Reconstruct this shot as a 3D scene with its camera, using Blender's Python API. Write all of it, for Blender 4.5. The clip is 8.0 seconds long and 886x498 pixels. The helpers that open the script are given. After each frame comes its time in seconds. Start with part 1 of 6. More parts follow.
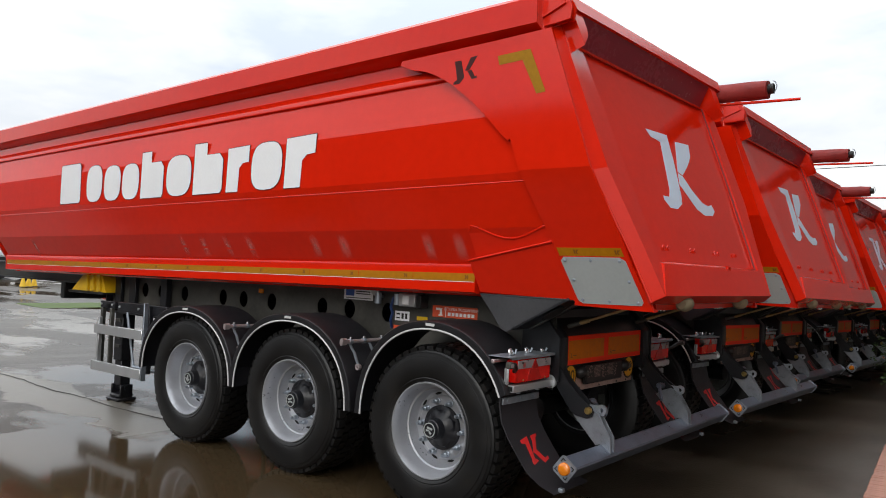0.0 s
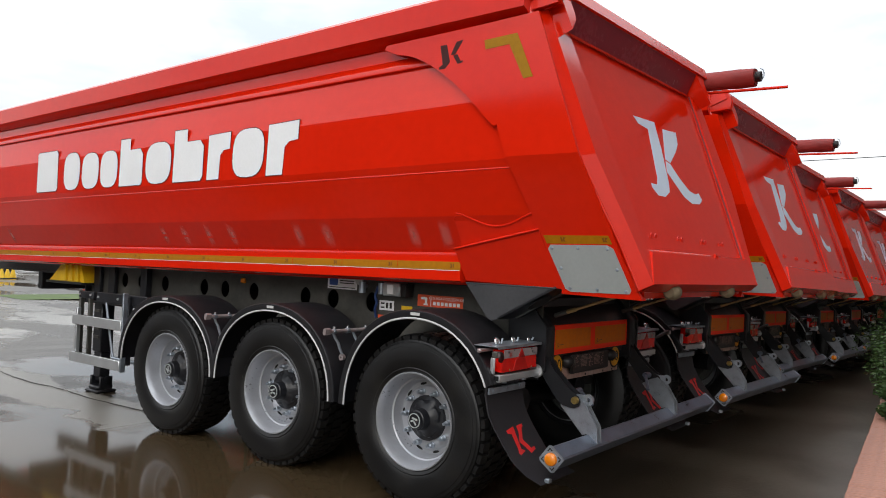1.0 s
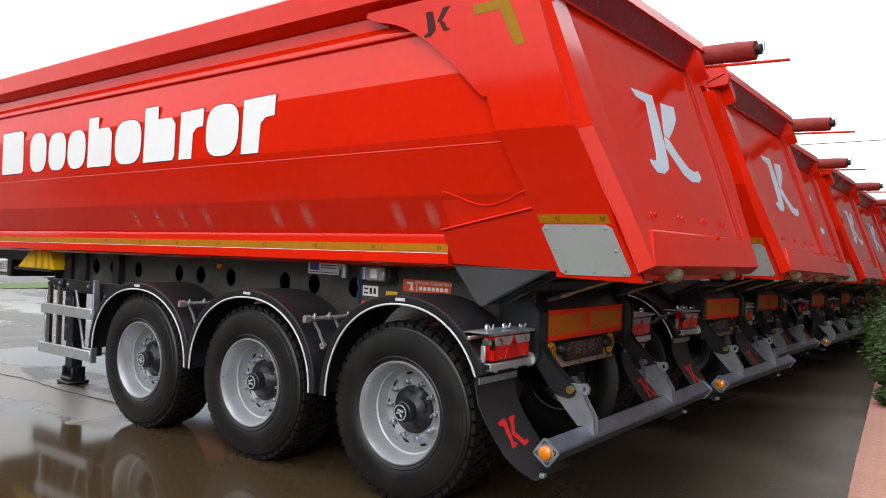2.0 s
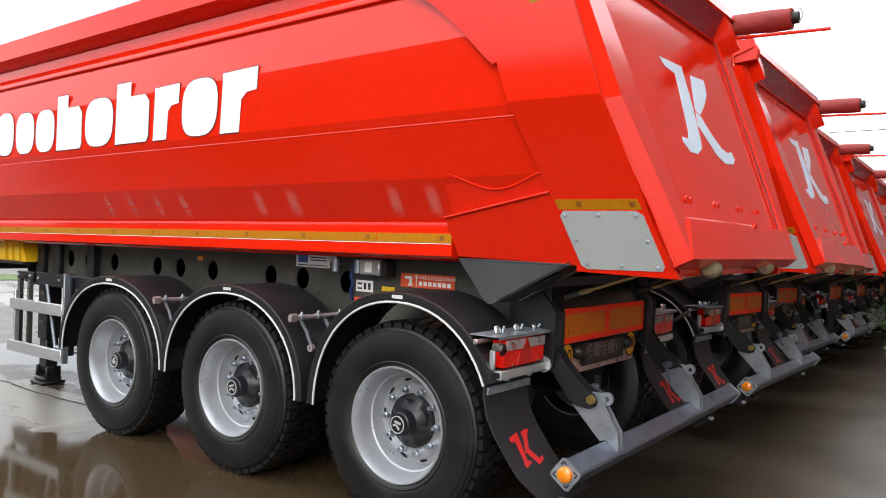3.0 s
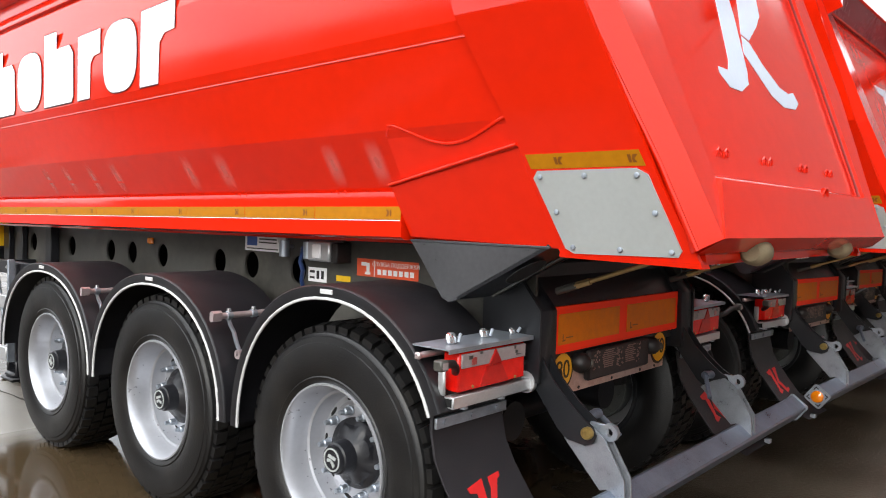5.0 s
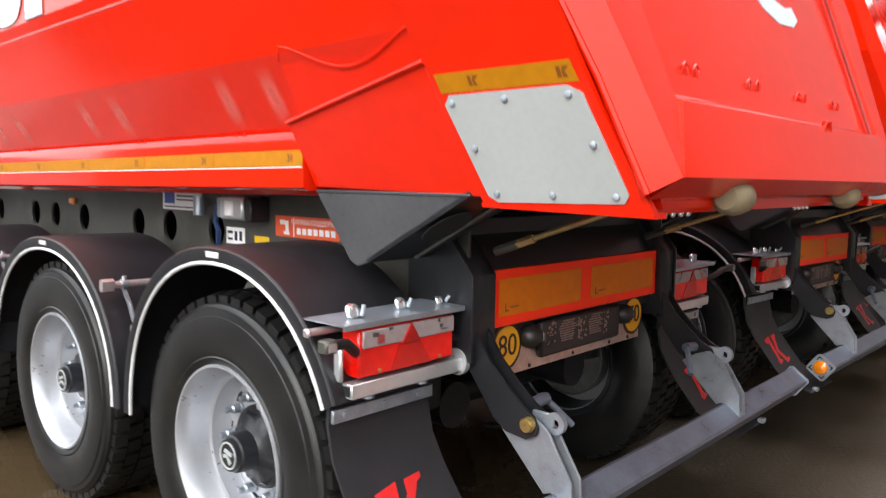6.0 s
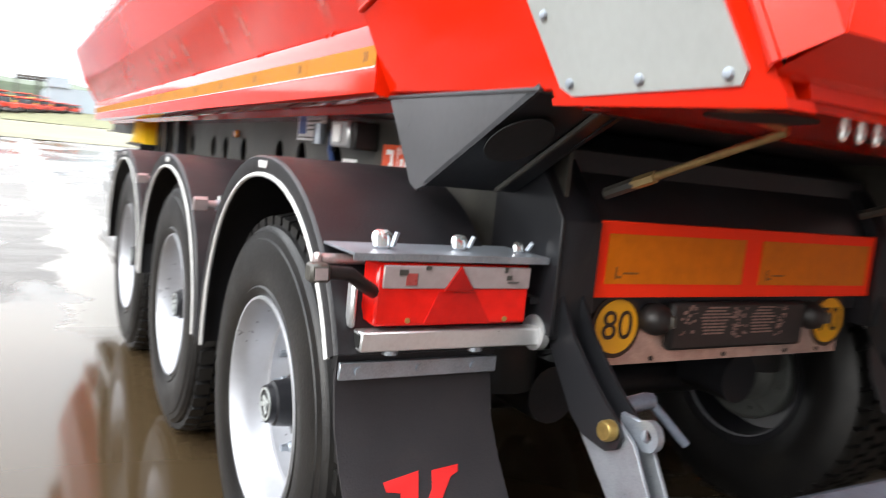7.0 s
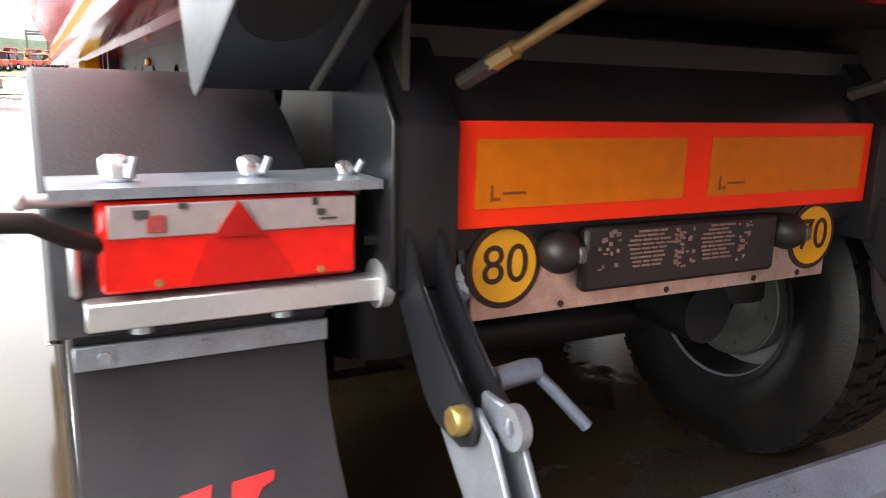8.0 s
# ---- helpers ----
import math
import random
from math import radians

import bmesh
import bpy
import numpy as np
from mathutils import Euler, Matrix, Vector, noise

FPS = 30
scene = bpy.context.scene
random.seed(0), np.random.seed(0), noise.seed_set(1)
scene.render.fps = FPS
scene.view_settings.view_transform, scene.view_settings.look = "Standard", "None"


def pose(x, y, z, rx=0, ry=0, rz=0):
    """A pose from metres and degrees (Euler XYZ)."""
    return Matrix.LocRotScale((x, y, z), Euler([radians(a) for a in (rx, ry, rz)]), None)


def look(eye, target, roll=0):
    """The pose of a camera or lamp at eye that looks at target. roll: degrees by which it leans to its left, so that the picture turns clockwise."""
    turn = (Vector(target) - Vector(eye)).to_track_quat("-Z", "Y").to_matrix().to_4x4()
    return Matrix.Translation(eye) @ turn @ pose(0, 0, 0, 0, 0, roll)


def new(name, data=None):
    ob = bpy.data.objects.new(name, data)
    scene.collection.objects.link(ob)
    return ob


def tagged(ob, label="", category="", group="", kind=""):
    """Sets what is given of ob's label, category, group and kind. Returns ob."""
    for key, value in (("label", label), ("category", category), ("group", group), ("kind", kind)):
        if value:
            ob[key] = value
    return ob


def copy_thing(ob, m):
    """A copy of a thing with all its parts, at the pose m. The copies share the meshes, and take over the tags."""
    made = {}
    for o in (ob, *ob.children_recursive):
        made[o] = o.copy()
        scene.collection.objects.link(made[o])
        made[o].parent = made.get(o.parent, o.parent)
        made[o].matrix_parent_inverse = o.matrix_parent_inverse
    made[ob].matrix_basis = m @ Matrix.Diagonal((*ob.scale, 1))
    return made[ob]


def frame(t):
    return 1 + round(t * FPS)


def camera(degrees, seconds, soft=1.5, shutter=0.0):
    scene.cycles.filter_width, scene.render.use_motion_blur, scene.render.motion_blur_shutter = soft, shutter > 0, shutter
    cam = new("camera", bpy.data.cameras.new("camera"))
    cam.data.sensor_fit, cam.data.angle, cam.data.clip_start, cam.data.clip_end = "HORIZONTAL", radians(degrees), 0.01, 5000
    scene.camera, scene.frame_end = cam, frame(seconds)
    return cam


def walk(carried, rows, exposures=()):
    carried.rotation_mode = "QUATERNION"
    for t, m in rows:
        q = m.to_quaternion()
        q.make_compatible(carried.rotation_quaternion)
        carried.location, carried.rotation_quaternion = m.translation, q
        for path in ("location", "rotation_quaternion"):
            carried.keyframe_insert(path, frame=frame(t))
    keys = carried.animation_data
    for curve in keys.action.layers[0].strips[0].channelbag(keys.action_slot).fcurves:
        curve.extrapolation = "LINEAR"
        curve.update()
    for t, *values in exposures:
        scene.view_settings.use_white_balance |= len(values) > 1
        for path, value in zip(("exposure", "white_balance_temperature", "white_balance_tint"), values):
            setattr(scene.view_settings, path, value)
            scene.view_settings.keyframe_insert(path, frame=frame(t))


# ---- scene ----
cam = camera(60.5, 8.0, soft=0.95, shutter=0.5)
PATH = [
    (0, (-4.824, -1.776, 1.523), (-3.261, -0.53, 1.576), 2.4),
    (0.5, (-4.817, -1.761, 1.521), (-3.241, -0.533, 1.563), 2.4),
    (1, (-4.768, -1.726, 1.502), (-3.179, -0.513, 1.535), 2.4),
    (1.5, (-4.685, -1.659, 1.488), (-3.083, -0.462, 1.506), 2.4),
    (2, (-4.547, -1.554, 1.476), (-2.934, -0.371, 1.475), 2.1),
    (3.5, (-3.848, -1.107, 1.474), (-2.245, 0.088, 1.429), 1.9),
    (4, (-3.546, -1.02, 1.471), (-1.971, 0.214, 1.42), 1.82),
    (4.2, (-3.448, -0.973, 1.466), (-1.878, 0.265, 1.416), 1.7),
    (5.5, (-2.763, -1.01, 1.472), (-1.295, 0.345, 1.364), 1.2),
    (5.8, (-2.578, -0.929, 1.423), (-1.093, 0.405, 1.298), 0.2),
    (6, (-2.445, -0.885, 1.417), (-0.963, 0.448, 1.235), 0.8),
    (6.2, (-2.317, -0.832, 1.351), (-0.853, 0.515, 1.152), 0.8),
    (6.5, (-2.109, -0.793, 1.274), (-0.741, 0.652, 1.064), 2.8),
    (6.7, (-1.957, -0.79, 1.247), (-0.712, 0.764, 1.06), 4.9),
    (7, (-1.775, -0.761, 1.229), (-0.77, 0.953, 1.002), 5.7),
    (7.3, (-1.545, -0.714, 1.176), (-0.699, 1.081, 0.924), 5.2),
    (7.5, (-1.453, -0.631, 1.193), (-0.537, 1.117, 0.871), 5.4),
    (7.7, (-1.338, -0.587, 1.196), (-0.395, 1.135, 0.815), 2.9),
    (8, (-1.193, -0.523, 1.182), (-0.259, 1.196, 0.769), 1.6),
]
EXPOSURES = [(0, -0.35), (1.0, -0.25), (2, 0.1), (3.5, 0.55), (4, 0.6), (5.5, 0.95), (6.5, 1.2), (7.0, 1.25), (7.5, 1.0), (8, 1.75)]
walk(cam, [(t, look(eye, target, roll)) for t, eye, target, roll in PATH],
     exposures=EXPOSURES)

# ---- light ----
world = bpy.data.worlds.new("overcast_sky")
scene.world = world
world.use_nodes = True
wn, wl = world.node_tree.nodes, world.node_tree.links
wn.clear()
SUN_EL, SUN_ROT = radians(28), radians(249)
sky = wn.new("ShaderNodeTexSky")
sky.sky_type, sky.sun_disc = "NISHITA", False
sky.sun_elevation, sky.sun_rotation = SUN_EL, SUN_ROT
sky_dim = wn.new("ShaderNodeVectorMath")
sky_dim.operation = "SCALE"
sky_dim.inputs["Scale"].default_value = 0.13
coord = wn.new("ShaderNodeTexCoord")
squash = wn.new("ShaderNodeMapping")
squash.inputs["Scale"].default_value = (1.0, 1.0, 3.2)
clouds = wn.new("ShaderNodeTexNoise")
clouds.inputs["Scale"].default_value = 2.3
clouds.inputs["Detail"].default_value = 7.0
clouds.inputs["Roughness"].default_value = 0.55
clouds.inputs["Distortion"].default_value = 0.4
cover = wn.new("ShaderNodeValToRGB")
cover.color_ramp.elements[0].position, cover.color_ramp.elements[0].color = 0.36, (0.66, 0.73, 0.82, 1)
cover.color_ramp.elements[1].position, cover.color_ramp.elements[1].color = 0.58, (1.0, 1.0, 1.0, 1)
cloud_gain = wn.new("ShaderNodeVectorMath")
cloud_gain.operation = "SCALE"
rise = wn.new("ShaderNodeSeparateXYZ")
lift = wn.new("ShaderNodeMapRange")
for key, v in zip(("From Min", "From Max", "To Min", "To Max"), (0.0, 1.0, 1.1, 3.2)):
    lift.inputs[key].default_value = v
wl.new(coord.outputs["Generated"], rise.inputs["Vector"])
wl.new(rise.outputs["Z"], lift.inputs["Value"])
wl.new(lift.outputs["Result"], cloud_gain.inputs["Scale"])
blend = wn.new("ShaderNodeMix")
blend.data_type = "RGBA"
blend.inputs["Factor"].default_value = 0.9
back = wn.new("ShaderNodeBackground")
back.inputs["Strength"].default_value = 1.0
wout = wn.new("ShaderNodeOutputWorld")
wl.new(coord.outputs["Generated"], squash.inputs["Vector"])
wl.new(squash.outputs["Vector"], clouds.inputs["Vector"])
wl.new(clouds.outputs["Fac"], cover.inputs["Fac"])
wl.new(cover.outputs["Color"], cloud_gain.inputs[0])
wl.new(sky.outputs["Color"], sky_dim.inputs[0])
wl.new(sky_dim.outputs["Vector"], blend.inputs["A"])
wl.new(cloud_gain.outputs["Vector"], blend.inputs["B"])
wl.new(blend.outputs["Result"], back.inputs["Color"])
wl.new(back.outputs["Background"], wout.inputs["Surface"])

sun_data = bpy.data.lights.new("sun", "SUN")
sun_data.energy, sun_data.angle, sun_data.color = 1.0, radians(30), (1.0, 0.96, 0.9)
sun = new("sun", sun_data)
sun.matrix_world = look((-52, -20, 30), (0, 0, 0))


# ---- materials ----
def material(name, colour, rough=0.5, metal=0.0, coat=0.0, vary=0.08, scale=4.0, bump=0.0, bump_scale=60.0,
             wear=None, wear_amount=0.0, wear_scale=1.2, rough_vary=0.08, spec=0.5):
    """A surface with broad stains, fine grain, uneven gloss and fine relief, in metres of the object."""
    m = bpy.data.materials.new(name)
    m.use_nodes = True
    n, l = m.node_tree.nodes, m.node_tree.links
    bsdf = n["Principled BSDF"]
    bsdf.inputs["Metallic"].default_value = metal
    bsdf.inputs["Coat Weight"].default_value = coat
    bsdf.inputs["Coat Roughness"].default_value = 0.04
    bsdf.inputs["Specular IOR Level"].default_value = spec
    co = n.new("ShaderNodeTexCoord")
    broad = n.new("ShaderNodeTexNoise")
    broad.inputs["Scale"].default_value, broad.inputs["Detail"].default_value = scale, 4
    fine = n.new("ShaderNodeTexNoise")
    fine.inputs["Scale"].default_value, fine.inputs["Detail"].default_value = scale * 17, 3
    l.new(co.outputs["Object"], broad.inputs["Vector"])
    l.new(co.outputs["Object"], fine.inputs["Vector"])
    add = n.new("ShaderNodeMath")
    add.operation = "MULTIPLY_ADD"
    add.inputs[1].default_value = 0.6
    l.new(broad.outputs["Fac"], add.inputs[0])
    half = n.new("ShaderNodeMath")
    half.operation = "MULTIPLY"
    half.inputs[1].default_value = 0.4
    l.new(fine.outputs["Fac"], half.inputs[0])
    l.new(half.outputs[0], add.inputs[2])
    ramp = n.new("ShaderNodeValToRGB")
    lo = tuple(max(0, c * (1 - vary)) for c in colour)
    hi = tuple(min(1, c * (1 + vary)) for c in colour)
    ramp.color_ramp.elements[0].position, ramp.color_ramp.elements[0].color = 0.35, (*lo, 1)
    ramp.color_ramp.elements[1].position, ramp.color_ramp.elements[1].color = 0.65, (*hi, 1)
    l.new(add.outputs[0], ramp.inputs["Fac"])
    last = ramp.outputs["Color"]
    if wear:
        spots = n.new("ShaderNodeTexNoise")
        spots.inputs["Scale"].default_value, spots.inputs["Detail"].default_value = wear_scale, 8
        spots.inputs["Roughness"].default_value = 0.65
        l.new(co.outputs["Object"], spots.inputs["Vector"])
        mask = n.new("ShaderNodeMapRange")
        mask.inputs["From Min"].default_value, mask.inputs["From Max"].default_value = 0.5, 0.72
        mask.inputs["To Max"].default_value = wear_amount
        l.new(spots.outputs["Fac"], mask.inputs["Value"])
        mix = n.new("ShaderNodeMix")
        mix.data_type = "RGBA"
        mix.inputs["B"].default_value = (*wear, 1)
        l.new(mask.outputs["Result"], mix.inputs["Factor"])
        l.new(last, mix.inputs["A"])
        last = mix.outputs["Result"]
    l.new(last, bsdf.inputs["Base Color"])
    gloss = n.new("ShaderNodeMapRange")
    gloss.inputs["From Min"].default_value, gloss.inputs["From Max"].default_value = 0.3, 0.7
    gloss.inputs["To Min"].default_value, gloss.inputs["To Max"].default_value = max(0.02, rough - rough_vary), min(1, rough + rough_vary)
    l.new(add.outputs[0], gloss.inputs["Value"])
    l.new(gloss.outputs["Result"], bsdf.inputs["Roughness"])
    if bump:
        relief = n.new("ShaderNodeTexNoise")
        relief.inputs["Scale"].default_value, relief.inputs["Detail"].default_value = bump_scale, 4
        l.new(co.outputs["Object"], relief.inputs["Vector"])
        bp = n.new("ShaderNodeBump")
        bp.inputs["Strength"].default_value, bp.inputs["Distance"].default_value = bump, 0.01
        l.new(relief.outputs["Fac"], bp.inputs["Height"])
        l.new(bp.outputs["Normal"], bsdf.inputs["Normal"])
    return m


RED = material("red_paint", (0.72, 0.016, 0.002), 0.10, vary=0.05, scale=0.9, bump=0.02, bump_scale=2.5, rough_vary=0.04, spec=0.42)
# red of the header with the shade under the top beam put in
HEADER_SHADE = material("maroon_header_shade", (0.30, 0.028, 0.042), 0.25, vary=0.05, scale=2, spec=0.4)
GALV = material("bright_galvanised_plate", (0.27, 0.29, 0.32), 0.38, metal=0.55, vary=0.2, scale=16, rough_vary=0.15)
# dark maroon for the slab outlines and for painted shade in the emblem cuts
CUT = material("maroon_outline_and_cut_shade", (0.05, 0.006, 0.005), 0.8)
HOSE = material("dark_blue_hose", (0.02, 0.045, 0.14), 0.4, vary=0.2, scale=20)
GUSSET = material("dark_grey_gloss_paint", (0.085, 0.085, 0.09), 0.34, metal=0.45, vary=0.12, scale=3, rough_vary=0.08)
BLACK_GLOSS = material("glossy_black_paint", (0.010, 0.0105, 0.0125), 0.36, coat=0.1, vary=0.2, scale=4, rough_vary=0.08)
RED_DULL = material("red_tarpaulin", (0.26, 0.02, 0.016), 0.6, vary=0.2, scale=9, bump=0.5, bump_scale=24)
WHITE_VINYL = material("white_vinyl", (0.88, 0.88, 0.88), 0.35, vary=0.03, scale=3)
BLUE_VINYL = material("pale_blue_vinyl", (0.62, 0.7, 0.82), 0.35, vary=0.05, scale=3)
GOLD = material("amber_reflective_tape", (0.43, 0.165, 0.003), 0.5, vary=0.1, scale=30, spec=0.2)
GOLD_DIM = material("ochre_marking_tape", (0.36, 0.17, 0.004), 0.5, vary=0.1, scale=30, spec=0.2)
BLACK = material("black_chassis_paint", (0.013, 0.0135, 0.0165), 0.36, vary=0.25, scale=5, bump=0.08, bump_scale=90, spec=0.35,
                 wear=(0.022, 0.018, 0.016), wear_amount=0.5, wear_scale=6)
GREY_WEB = material("dusty_dark_grey_paint", (0.05, 0.048, 0.042), 0.42, vary=0.3, scale=2, wear=(0.13, 0.125, 0.105), wear_amount=0.6, wear_scale=2.2)
# near-black that paints the shade of holes on uncut surfaces
HOLE_SHADE = material("painted_hole_shade", (0.004, 0.004, 0.004), 0.9)
PLASTIC = material("black_mudguard_plastic", (0.009, 0.009, 0.011), 0.46, vary=0.2, scale=6, bump=0.12, bump_scale=160,
                   wear=(0.03, 0.024, 0.025), wear_amount=0.35, wear_scale=5)
RUBBER = material("tyre_rubber", (0.007, 0.0068, 0.007), 0.42, vary=0.3, scale=8, bump=0.12, bump_scale=120, spec=0.42,
                  wear=(0.018, 0.016, 0.013), wear_amount=0.6, wear_scale=5)
FLAP = material("mud_flap_rubber", (0.019, 0.0175, 0.0205), 0.55, vary=0.2, scale=7, bump=0.14, bump_scale=200, wear=(0.03, 0.024, 0.024), wear_amount=0.4, wear_scale=7)
TRIM = material("grey_white_rubber_edge", (0.55, 0.55, 0.54), 0.5, vary=0.1, scale=12)
RIM = material("silver_painted_steel", (0.44, 0.45, 0.48), 0.32, metal=0.55, vary=0.05, scale=3, wear=(0.25, 0.23, 0.2), wear_amount=0.15, wear_scale=4)
STEEL = material("galvanised_steel", (0.36, 0.40, 0.45), 0.42, metal=0.75, vary=0.22, scale=14, bump=0.05, bump_scale=60, rough_vary=0.15)
BAR_STEEL = material("weathered_galvanised_bar", (0.17, 0.20, 0.26), 0.4, metal=0.6, vary=0.25, scale=10, bump=0.05, bump_scale=50, rough_vary=0.15,
                     wear=(0.24, 0.28, 0.34), wear_amount=0.5, wear_scale=7)
CHROME = material("bright_zinc", (0.78, 0.79, 0.8), 0.18, metal=0.85, vary=0.1, scale=30)
ALU = material("aluminium", (0.6, 0.61, 0.62), 0.35, metal=0.7, vary=0.08, scale=8)
PLATE = material("grey_steel_plate", (0.5, 0.53, 0.52), 0.4, metal=0.3, vary=0.05, scale=3, rough_vary=0.05)
COPPER = material("zinc_passivated_plate", (0.5, 0.36, 0.31), 0.4, metal=0.5, vary=0.2, scale=14, wear=(0.3, 0.18, 0.13), wear_amount=0.6, wear_scale=16)
PINKISH = material("dull_zinc_tube", (0.5, 0.42, 0.42), 0.35, metal=0.6, vary=0.15, scale=20)
RIBS = material("worn_plastic_relief", (0.22, 0.14, 0.12), 0.45, vary=0.25, scale=30)
BRASS = material("yellow_zinc_bolt", (0.5, 0.36, 0.12), 0.35, metal=0.8, vary=0.25, scale=40)
ROD = material("dull_yellow_zinc_rod", (0.42, 0.3, 0.13), 0.45, metal=0.6, vary=0.25, scale=22)
LENS_RED = material("red_lens", (0.75, 0.008, 0.004), 0.15, coat=0.15, vary=0.15, scale=25)
LENS_DEEP = material("deep_red_lens", (0.34, 0.005, 0.004), 0.18, coat=0.15, vary=0.15, scale=25)
LENS_MID = material("mid_red_lens", (0.52, 0.006, 0.004), 0.18, coat=0.15, vary=0.15, scale=25)
LENS_CLEAR = material("clear_ribbed_lens", (0.30, 0.245, 0.245), 0.15, coat=0.2, vary=0.12, scale=40)
BULB = material("dim_red_bulb", (0.3, 0.05, 0.045), 0.3, vary=0.2, scale=30)
DRUM = material("grey_cast_drum", (0.10, 0.105, 0.098), 0.5, vary=0.2, scale=8)
APPROVAL = material("dark_amber_print", (0.2, 0.06, 0.003), 0.5)
LENS_AMBER = material("amber_lens", (0.8, 0.22, 0.005), 0.15, coat=0.6, vary=0.1, scale=30)
SIGN_RED = material("fluorescent_red_film", (0.95, 0.035, 0.006), 0.5, vary=0.04, scale=10, spec=0.2)
SIGN_AMBER = material("amber_reflective_film", (0.62, 0.155, 0.002), 0.45, vary=0.1, scale=28, spec=0.2)
SIGN_YELLOW = material("yellow_sign_film", (0.75, 0.36, 0.01), 0.4, vary=0.06, scale=20)
INK = material("black_print", (0.012, 0.01, 0.01), 0.5)
SIGN_INK = material("brown_black_print", (0.03, 0.013, 0.007), 0.5, vary=0.1)
STICKER_RED = material("orange_red_sticker", (0.72, 0.1, 0.035), 0.4, vary=0.06, scale=12)
STICKER_BLUE = material("blue_print", (0.05, 0.12, 0.42), 0.4)
LOGO_RED = material("red_print", (0.62, 0.02, 0.02), 0.45, vary=0.1, scale=20)
BUFFER = material("tan_rubber_buffer", (0.2, 0.16, 0.095), 0.7, vary=0.2, scale=20)
YELLOW = material("yellow_plastic", (0.72, 0.45, 0.01), 0.45, vary=0.12, scale=4)


def mark_paint():
    """Thin pale painted reflection that fades out towards its edges."""
    m = bpy.data.materials.new("painted_ground_reflection")
    m.use_nodes = True
    n, l = m.node_tree.nodes, m.node_tree.links
    bsdf = n["Principled BSDF"]
    bsdf.inputs["Base Color"].default_value = (0.85, 0.24, 0.2, 1)
    bsdf.inputs["Roughness"].default_value = 0.3
    co = n.new("ShaderNodeTexCoord")
    sep = n.new("ShaderNodeSeparateXYZ")
    l.new(co.outputs["Generated"], sep.inputs["Vector"])
    grade = []
    for axis in ("Y", "Z"):
        sub = n.new("ShaderNodeMath")
        sub.operation = "PINGPONG"
        sub.inputs[1].default_value = 0.5
        l.new(sep.outputs[axis], sub.inputs[0])
        r = n.new("ShaderNodeMapRange")
        r.interpolation_type = "SMOOTHSTEP"
        r.inputs["From Max"].default_value = 0.42
        l.new(sub.outputs[0], r.inputs["Value"])
        grade.append(r.outputs["Result"])
    mul = n.new("ShaderNodeMath")
    mul.operation = "MULTIPLY"
    l.new(grade[0], mul.inputs[0])
    l.new(grade[1], mul.inputs[1])
    dim = n.new("ShaderNodeMath")
    dim.operation = "MULTIPLY"
    dim.inputs[1].default_value = 0.42
    l.new(mul.outputs[0], dim.inputs[0])
    l.new(dim.outputs[0], bsdf.inputs["Alpha"])
    return m


MARK = mark_paint()


def noise_node(n, l, vec, scale, detail=4, rough=0.5):
    t = n.new("ShaderNodeTexNoise")
    t.inputs["Scale"].default_value, t.inputs["Detail"].default_value, t.inputs["Roughness"].default_value = scale, detail, rough
    l.new(vec, t.inputs["Vector"])
    return t.outputs["Fac"]


def map_range(n, l, value, a, b, c, d):
    r = n.new("ShaderNodeMapRange")
    for key, v in zip(("From Min", "From Max", "To Min", "To Max"), (a, b, c, d)):
        r.inputs[key].default_value = v
    l.new(value, r.inputs["Value"])
    return r.outputs["Result"]


def mix_colour(n, l, fac, a, b):
    m = n.new("ShaderNodeMix")
    m.data_type = "RGBA"
    for key, v in (("Factor", fac), ("A", a), ("B", b)):
        if isinstance(v, tuple):
            m.inputs[key].default_value = (*v, 1)
        else:
            l.new(v, m.inputs[key])
    return m.outputs["Result"]


